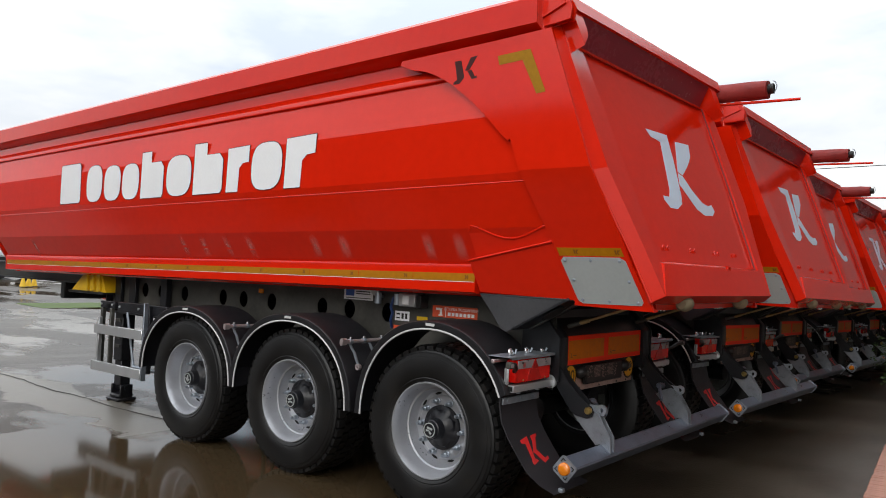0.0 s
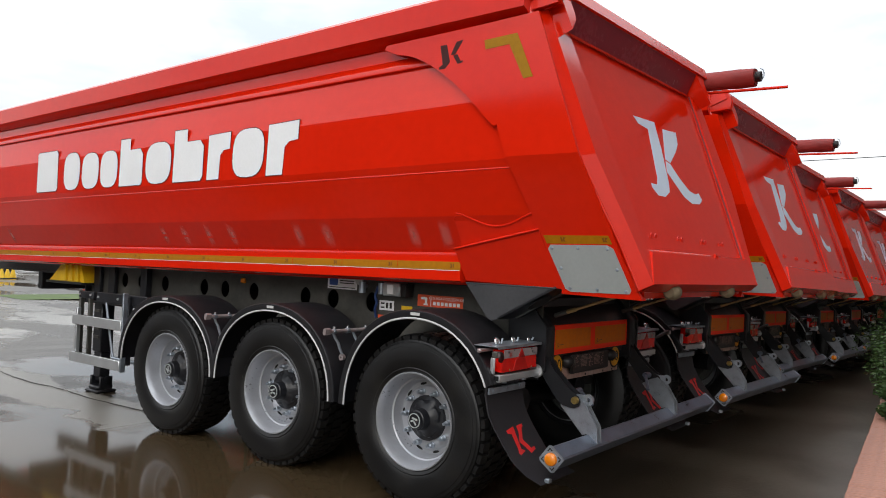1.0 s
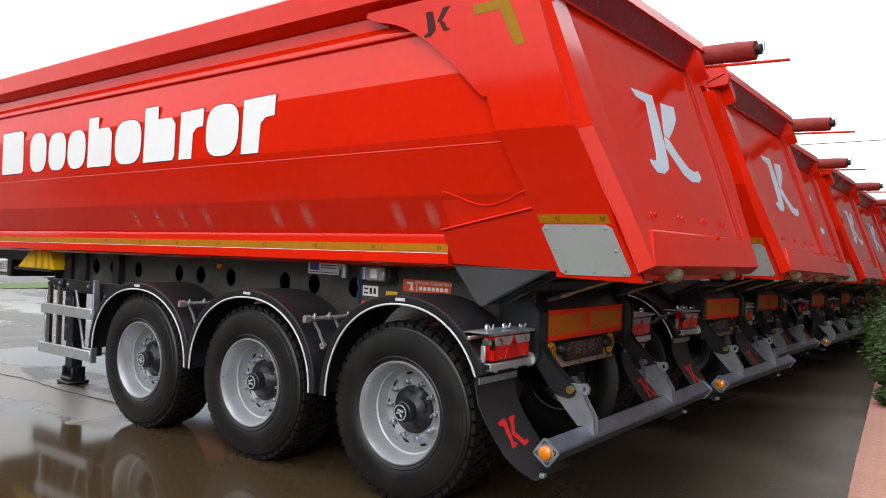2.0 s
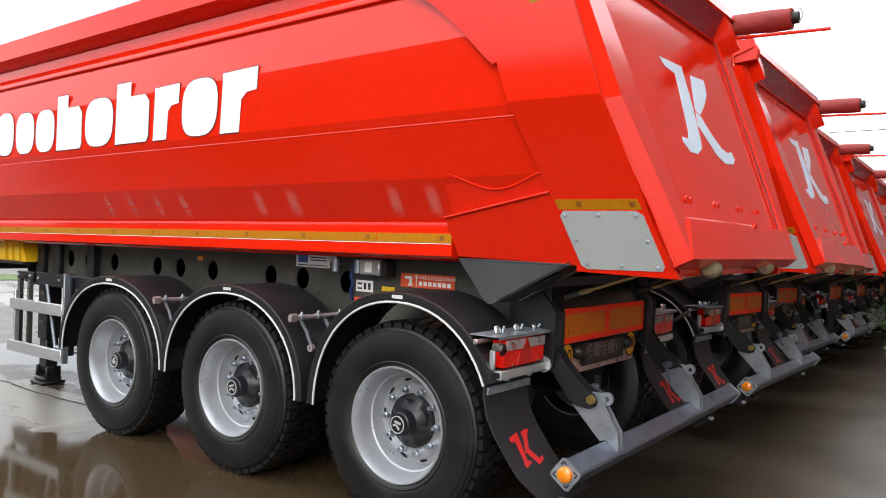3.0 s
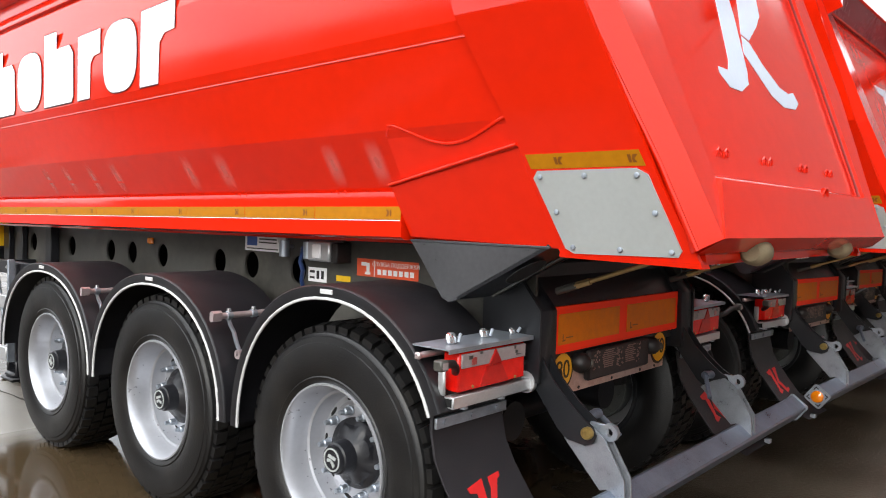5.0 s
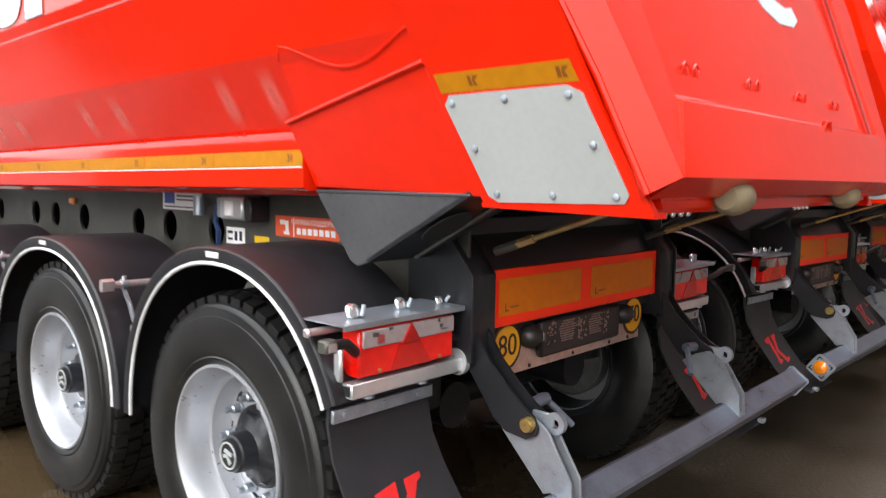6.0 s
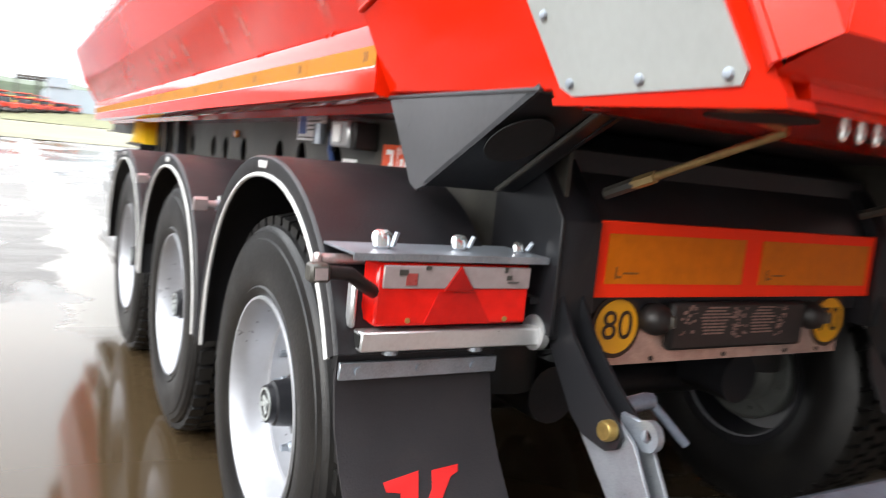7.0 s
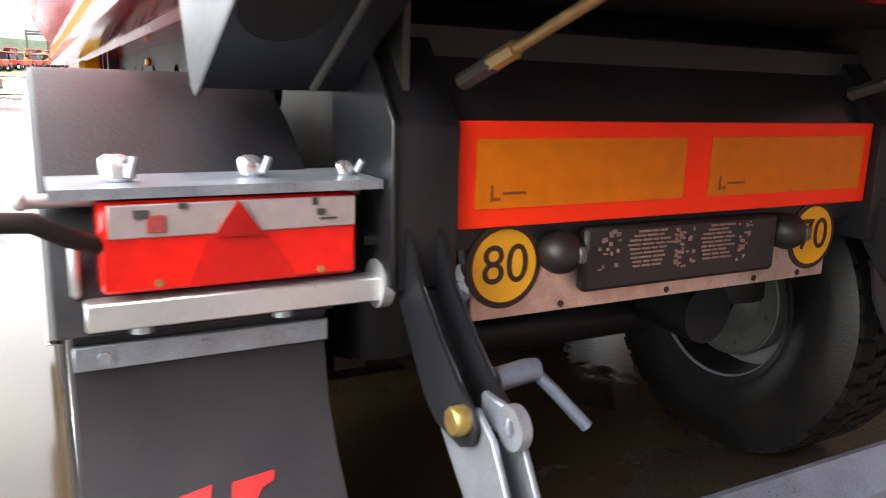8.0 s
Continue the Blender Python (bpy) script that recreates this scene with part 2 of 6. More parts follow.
def wet_concrete():
    """Rain-wet yard concrete: pale slabs, brown silt, and standing water with a mirror-like film."""
    m = bpy.data.materials.new("wet_concrete")
    m.use_nodes = True
    n, l = m.node_tree.nodes, m.node_tree.links
    bsdf = n["Principled BSDF"]
    co = n.new("ShaderNodeTexCoord")
    p = co.outputs["Object"]
    stretch = n.new("ShaderNodeMapping")
    stretch.inputs["Scale"].default_value = (1.0, 0.55, 1.0)
    l.new(p, stretch.inputs["Vector"])
    pools = noise_node(n, l, stretch.outputs["Vector"], 0.42, 8, 0.58)
    trails = n.new("ShaderNodeMapping")
    trails.inputs["Scale"].default_value = (0.5, 2.4, 1.0)
    trails.inputs["Rotation"].default_value = (0, 0, 0.35)
    l.new(p, trails.inputs["Vector"])
    streak = noise_node(n, l, trails.outputs["Vector"], 0.9, 7, 0.6)
    stains = noise_node(n, l, p, 1.1, 8, 0.6)
    grain = noise_node(n, l, p, 38, 5, 0.6)
    silt = noise_node(n, l, p, 0.23, 6, 0.6)
    dry = mix_colour(n, l, map_range(n, l, stains, 0.35, 0.65, 0, 1), (0.030, 0.022, 0.014), (0.072, 0.058, 0.042))
    dry = mix_colour(n, l, map_range(n, l, grain, 0.35, 0.7, 0, 0.6), dry, (0.022, 0.017, 0.012))
    place = n.new("ShaderNodeSeparateXYZ")
    l.new(p, place.inputs["Vector"])
    pale = n.new("ShaderNodeMath")
    pale.operation = "MULTIPLY"
    l.new(map_range(n, l, streak, 0.50, 0.54, 0, 0.6), pale.inputs[0])
    l.new(map_range(n, l, place.outputs["Y"], 1.5, 4.0, 0.1, 1.0), pale.inputs[1])
    dry = mix_colour(n, l, pale.outputs[0], dry, (0.17, 0.155, 0.135))
    dry = mix_colour(n, l, map_range(n, l, silt, 0.38, 0.55, 0.1, 0.85), dry, (0.028, 0.019, 0.010))
    # pale worn concrete along the joint between two slabs
    gap = n.new("ShaderNodeMath")
    gap.operation = "ADD"
    gap.inputs[1].default_value = 1.0
    l.new(place.outputs["X"], gap.inputs[0])
    off = n.new("ShaderNodeMath")
    off.operation = "ABSOLUTE"
    l.new(gap.outputs[0], off.inputs[0])
    frayed = n.new("ShaderNodeMath")
    frayed.operation = "MULTIPLY_ADD"
    frayed.inputs[1].default_value = 1.1
    l.new(stains, frayed.inputs[0])
    l.new(off.outputs[0], frayed.inputs[2])
    along = n.new("ShaderNodeMath")
    along.operation = "MULTIPLY"
    l.new(map_range(n, l, frayed.outputs[0], 0.86, 0.92, 0.9, 0.0), along.inputs[0])
    l.new(map_range(n, l, place.outputs["Y"], 3.8, 4.3, 0.0, 1.0), along.inputs[1])
    dry = mix_colour(n, l, along.outputs[0], dry, (0.27, 0.255, 0.225))
    # the yard drains away from the kerb: no standing water beside it
    low = n.new("ShaderNodeMath")
    low.operation = "MULTIPLY"
    l.new(map_range(n, l, pools, 0.49, 0.55, 0, 1), low.inputs[0])
    l.new(map_range(n, l, place.outputs["Y"], 0.6, 2.0, 0.0, 1.0), low.inputs[1])
    # one broad pool beside the wheels
    pool = n.new("ShaderNodeMapping")
    pool.inputs["Location"].default_value = (0.42, -1.0, 0.0)
    pool.inputs["Scale"].default_value = (0.35, 0.36, 0.0)
    l.new(p, pool.inputs["Vector"])
    reach = n.new("ShaderNodeVectorMath")
    reach.operation = "LENGTH"
    l.new(pool.outputs["Vector"], reach.inputs[0])
    ragged = n.new("ShaderNodeMath")
    ragged.operation = "MULTIPLY_ADD"
    ragged.inputs[1].default_value = 0.9
    l.new(stains, ragged.inputs[0])
    l.new(reach.outputs["Value"], ragged.inputs[2])
    most = n.new("ShaderNodeMath")
    most.operation = "MAXIMUM"
    l.new(low.outputs[0], most.inputs[0])
    l.new(map_range(n, l, ragged.outputs[0], 1.24, 1.28, 1.0, 0.0), most.inputs[1])
    bare = n.new("ShaderNodeMath")
    bare.operation = "SUBTRACT"
    bare.use_clamp = True
    l.new(most.outputs[0], bare.inputs[0])
    l.new(along.outputs[0], bare.inputs[1])
    wet = bare.outputs[0]
    # a drier strip beside the kerb
    strip_at = n.new("ShaderNodeMath")
    strip_at.operation = "MULTIPLY_ADD"
    strip_at.inputs[1].default_value = -0.0915
    l.new(place.outputs["X"], strip_at.inputs[0])
    l.new(place.outputs["Y"], strip_at.inputs[2])
    edge_dry = n.new("ShaderNodeMath")
    edge_dry.operation = "MULTIPLY"
    l.new(map_range(n, l, strip_at.outputs[0], -0.75, 0.15, 0.9, 0.1), edge_dry.inputs[0])
    l.new(map_range(n, l, stains, 0.4, 0.62, 0.35, 1.0), edge_dry.inputs[1])
    near_kerb = n.new("ShaderNodeMath")
    near_kerb.operation = "MULTIPLY"
    l.new(edge_dry.outputs[0], near_kerb.inputs[0])
    l.new(map_range(n, l, strip_at.outputs[0], 0.6, 1.0, 1.0, 0.0), near_kerb.inputs[1])
    dry = mix_colour(n, l, near_kerb.outputs[0], dry, (0.115, 0.098, 0.078))
    colour = mix_colour(n, l, wet, dry, (0.052, 0.035, 0.018))
    l.new(colour, bsdf.inputs["Base Color"])
    film = map_range(n, l, wet, 0, 1, 0.30, 0.08)
    l.new(film, bsdf.inputs["Roughness"])
    bsdf.inputs["Specular IOR Level"].default_value = 0.2
    bp = n.new("ShaderNodeBump")
    bp.inputs["Distance"].default_value = 0.006
    l.new(map_range(n, l, wet, 0, 0.8, 0.8, 0.0), bp.inputs["Strength"])
    l.new(grain, bp.inputs["Height"])
    l.new(bp.outputs["Normal"], bsdf.inputs["Normal"])
    return m


CONCRETE = wet_concrete()
BRICK = material("red_paving_brick", (0.5, 0.24, 0.17), 0.55, vary=0.22, scale=14, bump=0.4, bump_scale=80)
MORTAR = material("brick_mortar", (0.3, 0.2, 0.16), 0.8, vary=0.15, scale=20)
GRIT = material("dark_grit", (0.05, 0.045, 0.038), 0.8, vary=0.5, scale=12, bump=0.6, bump_scale=140)
GRASS = material("grass", (0.07, 0.11, 0.025), 0.8, vary=0.4, scale=2)
DRY_GRASS = material("faded_grass", (0.13, 0.13, 0.06), 0.85, vary=0.35, scale=1.2)
LEAF = material("green_leaf", (0.055, 0.11, 0.025), 0.5, vary=0.4, scale=6)
BARK = material("bark", (0.12, 0.09, 0.065), 0.8, vary=0.3, scale=9)
WALL = material("unseen_brown_wall", (0.07, 0.05, 0.04), 0.85, vary=0.2, scale=0.7)
WALL_GREY = material("unseen_grey_wall", (0.15, 0.135, 0.125), 0.85, vary=0.2, scale=0.7)
SHED = material("grey_blue_sheet_steel", (0.3, 0.35, 0.39), 0.5, vary=0.08, scale=0.5)
CONCRETE_WALL = material("grey_render_wall", (0.25, 0.26, 0.27), 0.7, vary=0.15, scale=0.6)
CAR_PAINT = material("black_car_paint", (0.012, 0.013, 0.018), 0.3, spec=0.3)
GLASS = material("dark_window_glass", (0.02, 0.025, 0.03), 0.06, coat=0.5)
FARM_RED = material("farm_machine_red", (0.6, 0.05, 0.025), 0.45, vary=0.2, scale=1.5)
FARM_YELLOW = material("farm_machine_yellow", (0.65, 0.4, 0.03), 0.5)
TRUCK_WHITE = material("white_truck_paint", (0.75, 0.77, 0.8), 0.3, vary=0.05)
FIELD = material("dry_field", (0.2, 0.185, 0.12), 0.9, vary=0.25, scale=0.08)
HILL = material("distant_wooded_hill", (0.1, 0.125, 0.085), 0.95, vary=0.3, scale=0.03)


# ---- mesh helpers ----
def box(bm, x0, x1, y0, y1, z0, z1, bevel=0.0):
    geo = bmesh.ops.create_cube(bm, size=1.0, matrix=Matrix.LocRotScale(((x0 + x1) / 2, (y0 + y1) / 2, (z0 + z1) / 2), None, (abs(x1 - x0), abs(y1 - y0), abs(z1 - z0))))
    if bevel:
        edges = list({e for v in geo["verts"] for e in v.link_edges})
        bmesh.ops.bevel(bm, geom=edges, offset=bevel, segments=1, affect="EDGES")
    return bm


def prism(bm, poly, to3, d0, d1):
    """The outline poly, drawn by to3(a, b, d), between the depths d0 and d1."""
    lo = [bm.verts.new(to3(a, b, d0)) for a, b in poly]
    hi = [bm.verts.new(to3(a, b, d1)) for a, b in poly]
    k = len(poly)
    bm.faces.new(lo)
    bm.faces.new(hi[::-1])
    for i in range(k):
        j = (i + 1) % k
        bm.faces.new((lo[j], lo[i], hi[i], hi[j]))
    return bm


def chamfer(bm, size):
    """Breaks every edge of a plain plate."""
    bmesh.ops.bevel(bm, geom=bm.edges[:], offset=size, segments=1, affect="EDGES")
    return bm


def side(a, b, d):
    """Outline in (y, z), depth along x."""
    return (d, a, b)


def back_view(a, b, d):
    """Outline in (x, z), depth along y."""
    return (a, d, b)


def plan_view(a, b, d):
    """Outline in (x, y), depth along z."""
    return (a, b, d)


def tube(bm, points, r, n=10, cap=True):
    """A round bar along the points."""
    pts = [Vector(p) for p in points]
    rings = []
    up = Vector((0.13, 0.21, 0.97))
    for i, p in enumerate(pts):
        d = (pts[min(i + 1, len(pts) - 1)] - pts[max(i - 1, 0)]).normalized()
        a = d.cross(up).normalized()
        b = d.cross(a)
        rings.append([bm.verts.new(p + r * (math.cos(2 * math.pi * k / n) * a + math.sin(2 * math.pi * k / n) * b)) for k in range(n)])
    for r0, r1 in zip(rings, rings[1:]):
        for k in range(n):
            bm.faces.new((r0[k], r0[(k + 1) % n], r1[(k + 1) % n], r1[k]))
    if cap:
        bm.faces.new(rings[0][::-1])
        bm.faces.new(rings[-1])
    return bm


def lathe_x(bm, profile, cy, cz, n=48, closed=False):
    """A turned shape about an axis along x: profile of (x, radius)."""
    rings = []
    for x, r in profile:
        if r < 1e-5:
            rings.append([bm.verts.new((x, cy, cz))])
        else:
            rings.append([bm.verts.new((x, cy + r * math.cos(2 * math.pi * k / n), cz + r * math.sin(2 * math.pi * k / n))) for k in range(n)])
    pairs = list(zip(rings, rings[1:])) + ([(rings[-1], rings[0])] if closed else [])
    for r0, r1 in pairs:
        for k in range(n):
            j = (k + 1) % n
            if len(r0) == 1 and len(r1) == 1:
                continue
            if len(r0) == 1:
                bm.faces.new((r0[0], r1[j], r1[k]))
            elif len(r1) == 1:
                bm.faces.new((r0[k], r0[j], r1[0]))
            else:
                bm.faces.new((r0[k], r0[j], r1[j], r1[k]))
    return bm


def sheet(bm, rows):
    """A bent sheet through rows of points."""
    vs = [[bm.verts.new(p) for p in r] for r in rows]
    for r0, r1 in zip(vs, vs[1:]):
        for i in range(len(r0) - 1):
            bm.faces.new((r0[i], r0[i + 1], r1[i + 1], r1[i]))
    return bm


def part(name, bm, mat, parent, label="", smooth=40, extra=()):
    """Links a bmesh as ONE mesh object under a thing or a part."""
    bmesh.ops.remove_doubles(bm, verts=bm.verts, dist=1e-5)
    bmesh.ops.recalc_face_normals(bm, faces=bm.faces)
    me = bpy.data.meshes.new(name)
    bm.to_mesh(me)
    bm.free()
    me.materials.append(mat)
    for m in extra:
        me.materials.append(m)
    if smooth:
        me.polygons.foreach_set("use_smooth", [True] * len(me.polygons))
        me.set_sharp_from_angle(angle=radians(smooth))
    ob = new(name, me)
    if parent:
        ob.parent = parent
    if label:
        tagged(ob, label)
    return ob


def clone(ob, m, parent):
    """The same mesh once more, under parent."""
    o = new(ob.name.split(".")[0], ob.data)
    o.parent = parent
    o.matrix_basis = m
    for key in ("label",):
        if key in ob:
            o[key] = ob[key]
    return o


def thing(name, label, category, group="", at=(0, 0, 0), kind=""):
    return tagged(new(name), label, category, group, kind), at


B = bmesh.new


def sag(bm):
    """The tipper body drops a little towards its front, the top rail more than the floor."""
    for v in bm.verts:
        v.co.z += (-0.011 - 0.0085 * (v.co.z - 1.4)) * max(0.0, v.co.y)
    return bm


# ---- ground ----
def ground_z(x, y):
    """The yard is level under the first trailer and falls gently along the row."""
    near = min(1.0, max(0.0, (30.0 - y) / 14.0))
    return -0.022 * min(max(x - 1.2, 0.0), 26.0) * near + 0.008 * min(max(y - 18.0, 0.0), 130.0) + 0.055 * min(max(y - 62.0, 0.0), 38.0)


def build_ground():
    xs = [-900, -300, -120, -60, -30, -16, -8, -4, -2, 0, 1.2] + [1.2 + 1.3 * i for i in range(1, 21)] + [34, 45, 70, 140, 320, 900]
    ys = [-900, -300, -90, -40, -20, -10, -5, -2.5, 0, 2.5, 5, 8, 12, 16, 19, 22, 26, 30, 40, 52, 62, 74, 87, 100, 140, 320, 900]
    bm = B()
    grid = [[bm.verts.new((x, y, ground_z(x, y))) for y in ys] for x in xs]
    for i in range(len(xs) - 1):
        for j in range(len(ys) - 1):
            bm.faces.new((grid[i][j], grid[i + 1][j], grid[i + 1][j + 1], grid[i][j + 1]))
    return tagged(part("ground", bm, CONCRETE, None, smooth=30), "rain-wet grey concrete yard with puddles and brown silt", "ground", kind="structure")


ground = build_ground()


# ---- tipper trailer ----
LEAN_GATE = 0.385
GN = Vector((0, -1, LEAN_GATE)).normalized()


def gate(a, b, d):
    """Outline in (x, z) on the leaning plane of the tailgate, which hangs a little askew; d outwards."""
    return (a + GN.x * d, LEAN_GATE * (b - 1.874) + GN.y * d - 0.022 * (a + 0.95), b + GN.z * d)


SECTION = [(0.0, 1.37), (-0.80, 1.37), (-0.945, 1.57), (-1.078, 1.795), (-1.178, 2.108), (-1.192, 2.45), (-1.145, 2.80), (-1.145, 3.0)]


def build_body(root):
    y0, y1 = 0.36, 7.95
    bm = B()
    outer = SECTION + [(-a, b) for a, b in SECTION[:0:-1]]
    inner = [(a * 0.965, b + (0.04 if b < 2.9 else 0)) for a, b in outer][::-1]
    ring = outer + inner
    # rear end follows the lean of the tailgate
    lo = [bm.verts.new((a, LEAN_GATE * (b - 1.874) + 0.10, b)) for a, b in ring]
    hi = [bm.verts.new((a, y1 + (0.10 if b > 1.9 else 0.0), b)) for a, b in ring]
    k = len(ring)
    for i in range(k - 1):
        bm.faces.new((lo[i], lo[i + 1], hi[i + 1], hi[i]))
    bm.faces.new((lo[-1], lo[0], hi[0], hi[-1]))
    half = len(outer)
    for i in range(half - 1):
        j = k - 1 - i
        bm.faces.new((lo[i], lo[j], lo[j - 1], lo[i + 1]))
        bm.faces.new((hi[i], hi[i + 1], hi[j - 1], hi[j]))
    body = part("body_shell", sag(bm), RED, root, "half-pipe steel tipper body in glossy red paint", smooth=4)
    bm = B()
    box(bm, -0.80, 0.80, 0.34, 7.6, 1.352, 1.366)
    part("underbody_plate", bm, BLACK, body, "black underside of the tipper floor")
    # front bulkhead
    bm = B()
    prism(bm, outer, back_view, y1 + 0.101, y1 + 0.14)
    part("front_wall", sag(bm), RED, body)
    for s in (-1, 1):
        # plate overlap along the flank
        bm = B()
        prism(bm, [(s * 1.163, 2.062), (s * 1.1645, 2.056), (s * 1.157, 2.049), (s * 1.15, 2.06)], back_view, 0.5, y1 + 0.05)
        part("flank_seam", sag(bm), RED, body)
        # hollow top rail
        bm = B()
        poly = [(s * 1.165, 2.885), (s * 1.255, 2.93), (s * 1.262, 3.075), (s * 1.235, 3.10), (s * 1.14, 3.10), (s * 1.14, 2.885)]
        prism(bm, poly, back_view, 0.47, y1 + 0.18)
        part("top_rail", sag(bm), RED, body)
        # ledge under the top rail
        bm = B()
        poly = [(s * 1.14, 2.805), (s * 1.148, 2.80), (s * 1.178, 2.738), (s * 1.176, 2.722), (s * 1.15, 2.715)]
        prism(bm, poly, back_view, 1.14, y1 + 0.08)
        part("flank_ledge", sag(bm), RED, body)
        # bottom side rail with its sloping lip
        bm = B()
        poly = [(s * 0.966, 1.574), (s * 0.972, 1.545), (s * 0.972, 1.398), (s * 0.952, 1.388), (s * 0.80, 1.395), (s * 0.80, 1.5)]
        prism(bm, poly, back_view, 1.03, y1 + 0.01)
        rail = part("side_rail", sag(bm), RED, body)
        # reflective tape in lengths
        y = 1.03
        first = None
        while y < y1 - 0.05:
            e = min(y + 0.508, y1 - 0.03)
            bm = B()
            prism(bm, [(y, 1.465), (e, 1.465), (e, 1.516), (y, 1.516)], side, s * 0.9735, s * 0.9745)
            part("reflective_tape", sag(bm), GOLD, rail)
            bm = B()
            ym = y + 0.05
            for p in ([(ym, 1.478), (ym + 0.008, 1.478), (ym + 0.008, 1.504), (ym, 1.504)], [(ym + 0.016, 1.504), (ym + 0.03, 1.504), (ym + 0.022, 1.491), (ym + 0.03, 1.478), (ym + 0.016, 1.478), (ym + 0.011, 1.491)]):
                prism(bm, p, side, s * 0.9748, s * 0.9753)
            part("tape_mark", sag(bm), APPROVAL, rail)
            y = e + 0.004
        # white thin lower edge of the tape
        bm = B()
        prism(bm, [(1.035, 1.4605), (y1 - 0.03, 1.4605), (y1 - 0.03, 1.4635), (1.035, 1.4635)], side, s * 0.9735, s * 0.9745)
        part("tape_edge", sag(bm), WHITE_VINYL, rail)
        # rope hooks along the lip
        for y in (1.35, 2.05, 3.2, 4.1, 5.1, 6.1, 7.1):
            bm = B()
            for dy in (0, 0.05):
                tube(bm, [(s * 0.960, y + dy, 1.548), (s * 0.966, y + dy, 1.571), (s * 0.966, y + dy + 0.01, 1.581), (s * 0.966, y + dy + 0.022, 1.575), (s * 0.960, y + dy + 0.025, 1.56)], 0.0036, 6)
            part("rope_hook", sag(bm), RED, rail)
    # lettering: plain white slabs with the outlines of a heavy slanted face
    SLAB = [(0.03, 0.0), (0.93, 0.0), (0.99, 0.07), (0.97, 0.93), (0.90, 1.0), (0.03, 1.0), (0.0, 0.95), (0.0, 0.05)]
    ROUND = [(0.5 + 0.5 * abs(math.cos(k * math.pi / 12)) ** 0.7 * (1 if math.cos(k * math.pi / 12) > 0 else -1),
              0.5 + 0.5 * abs(math.sin(k * math.pi / 12)) ** 0.7 * (1 if math.sin(k * math.pi / 12) > 0 else -1)) for k in range(24)]
    STEPPED = [(0.0, 0.0), (0.92, 0.0), (0.98, 0.08), (0.98, 0.64), (0.86, 0.76), (0.44, 0.76), (0.42, 1.0), (0.0, 1.0)]
    NOTCHED = [(0.0, 0.0), (0.56, 0.0), (0.58, 0.52), (0.72, 0.62), (1.0, 0.64), (1.0, 1.0), (0.0, 0.98)]
    WORD = [(6.19, 5.77, 2.425, SLAB), (5.65, 5.35, 2.39, ROUND), (5.31, 5.01, 2.37, ROUND), (4.98, 4.69, 2.37, ROUND), (4.65, 4.28, 2.462, STEPPED),
            (4.24, 3.87, 2.40, ROUND), (3.83, 3.42, 2.481, STEPPED), (3.37, 3.10, 2.417, NOTCHED), (3.06, 2.70, 2.43, ROUND), (2.66, 2.34, 2.447, NOTCHED)]
    for s in (-1, 1):
        for a, b, top, outline in WORD:
            mid = (a + b) / 2
            z0 = 2.105 + 0.0045 * mid
            h = top + (0.011 + 0.0085 * 1.0) * mid - z0

            def at(u, v):
                """u from the front edge to the rear one, v from the base to the top, slightly slanted."""
                return (a + (b - a) * u - 0.035 * v, z0 + v * h)

            def skin(y, z, d):
                return (s * (1.1805 + 0.042 * (z - 2.108) * (z < 2.45) + 0.0145 * (z >= 2.45) + d), y, z)
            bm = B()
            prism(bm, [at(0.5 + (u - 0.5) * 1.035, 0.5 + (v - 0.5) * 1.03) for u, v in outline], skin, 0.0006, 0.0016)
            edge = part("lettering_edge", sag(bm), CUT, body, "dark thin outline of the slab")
            bm = B()
            prism(bm, [at(u, v) for u, v in outline], skin, 0.0018, 0.003)
            part("lettering_block", sag(bm), WHITE_VINYL, edge, "slanted white vinyl slab")
    # pale patches that paint the wet ground's reflection on the lowest flank plate
    for y, w in ((7.09, 0.05), (4.17, 0.045), (3.87, 0.05), (3.54, 0.045), (3.24, 0.05), (2.47, 0.05), (2.17, 0.06), (1.385, 0.05), (1.13, 0.05)):
        bm = B()
        rows = []
        for v in range(7):
            z = 1.585 + 0.033 * v
            x = 0.945 + (z - 1.57) * 0.591 + 0.0022
            rows.append([(-x, y + 1.9 * w * (u / 4 - 0.5) - 0.10 * (z - 1.6), z) for u in range(5)])
        sheet(bm, rows)
        part("reflection_mark", sag(bm), MARK, body, smooth=0)
    return body


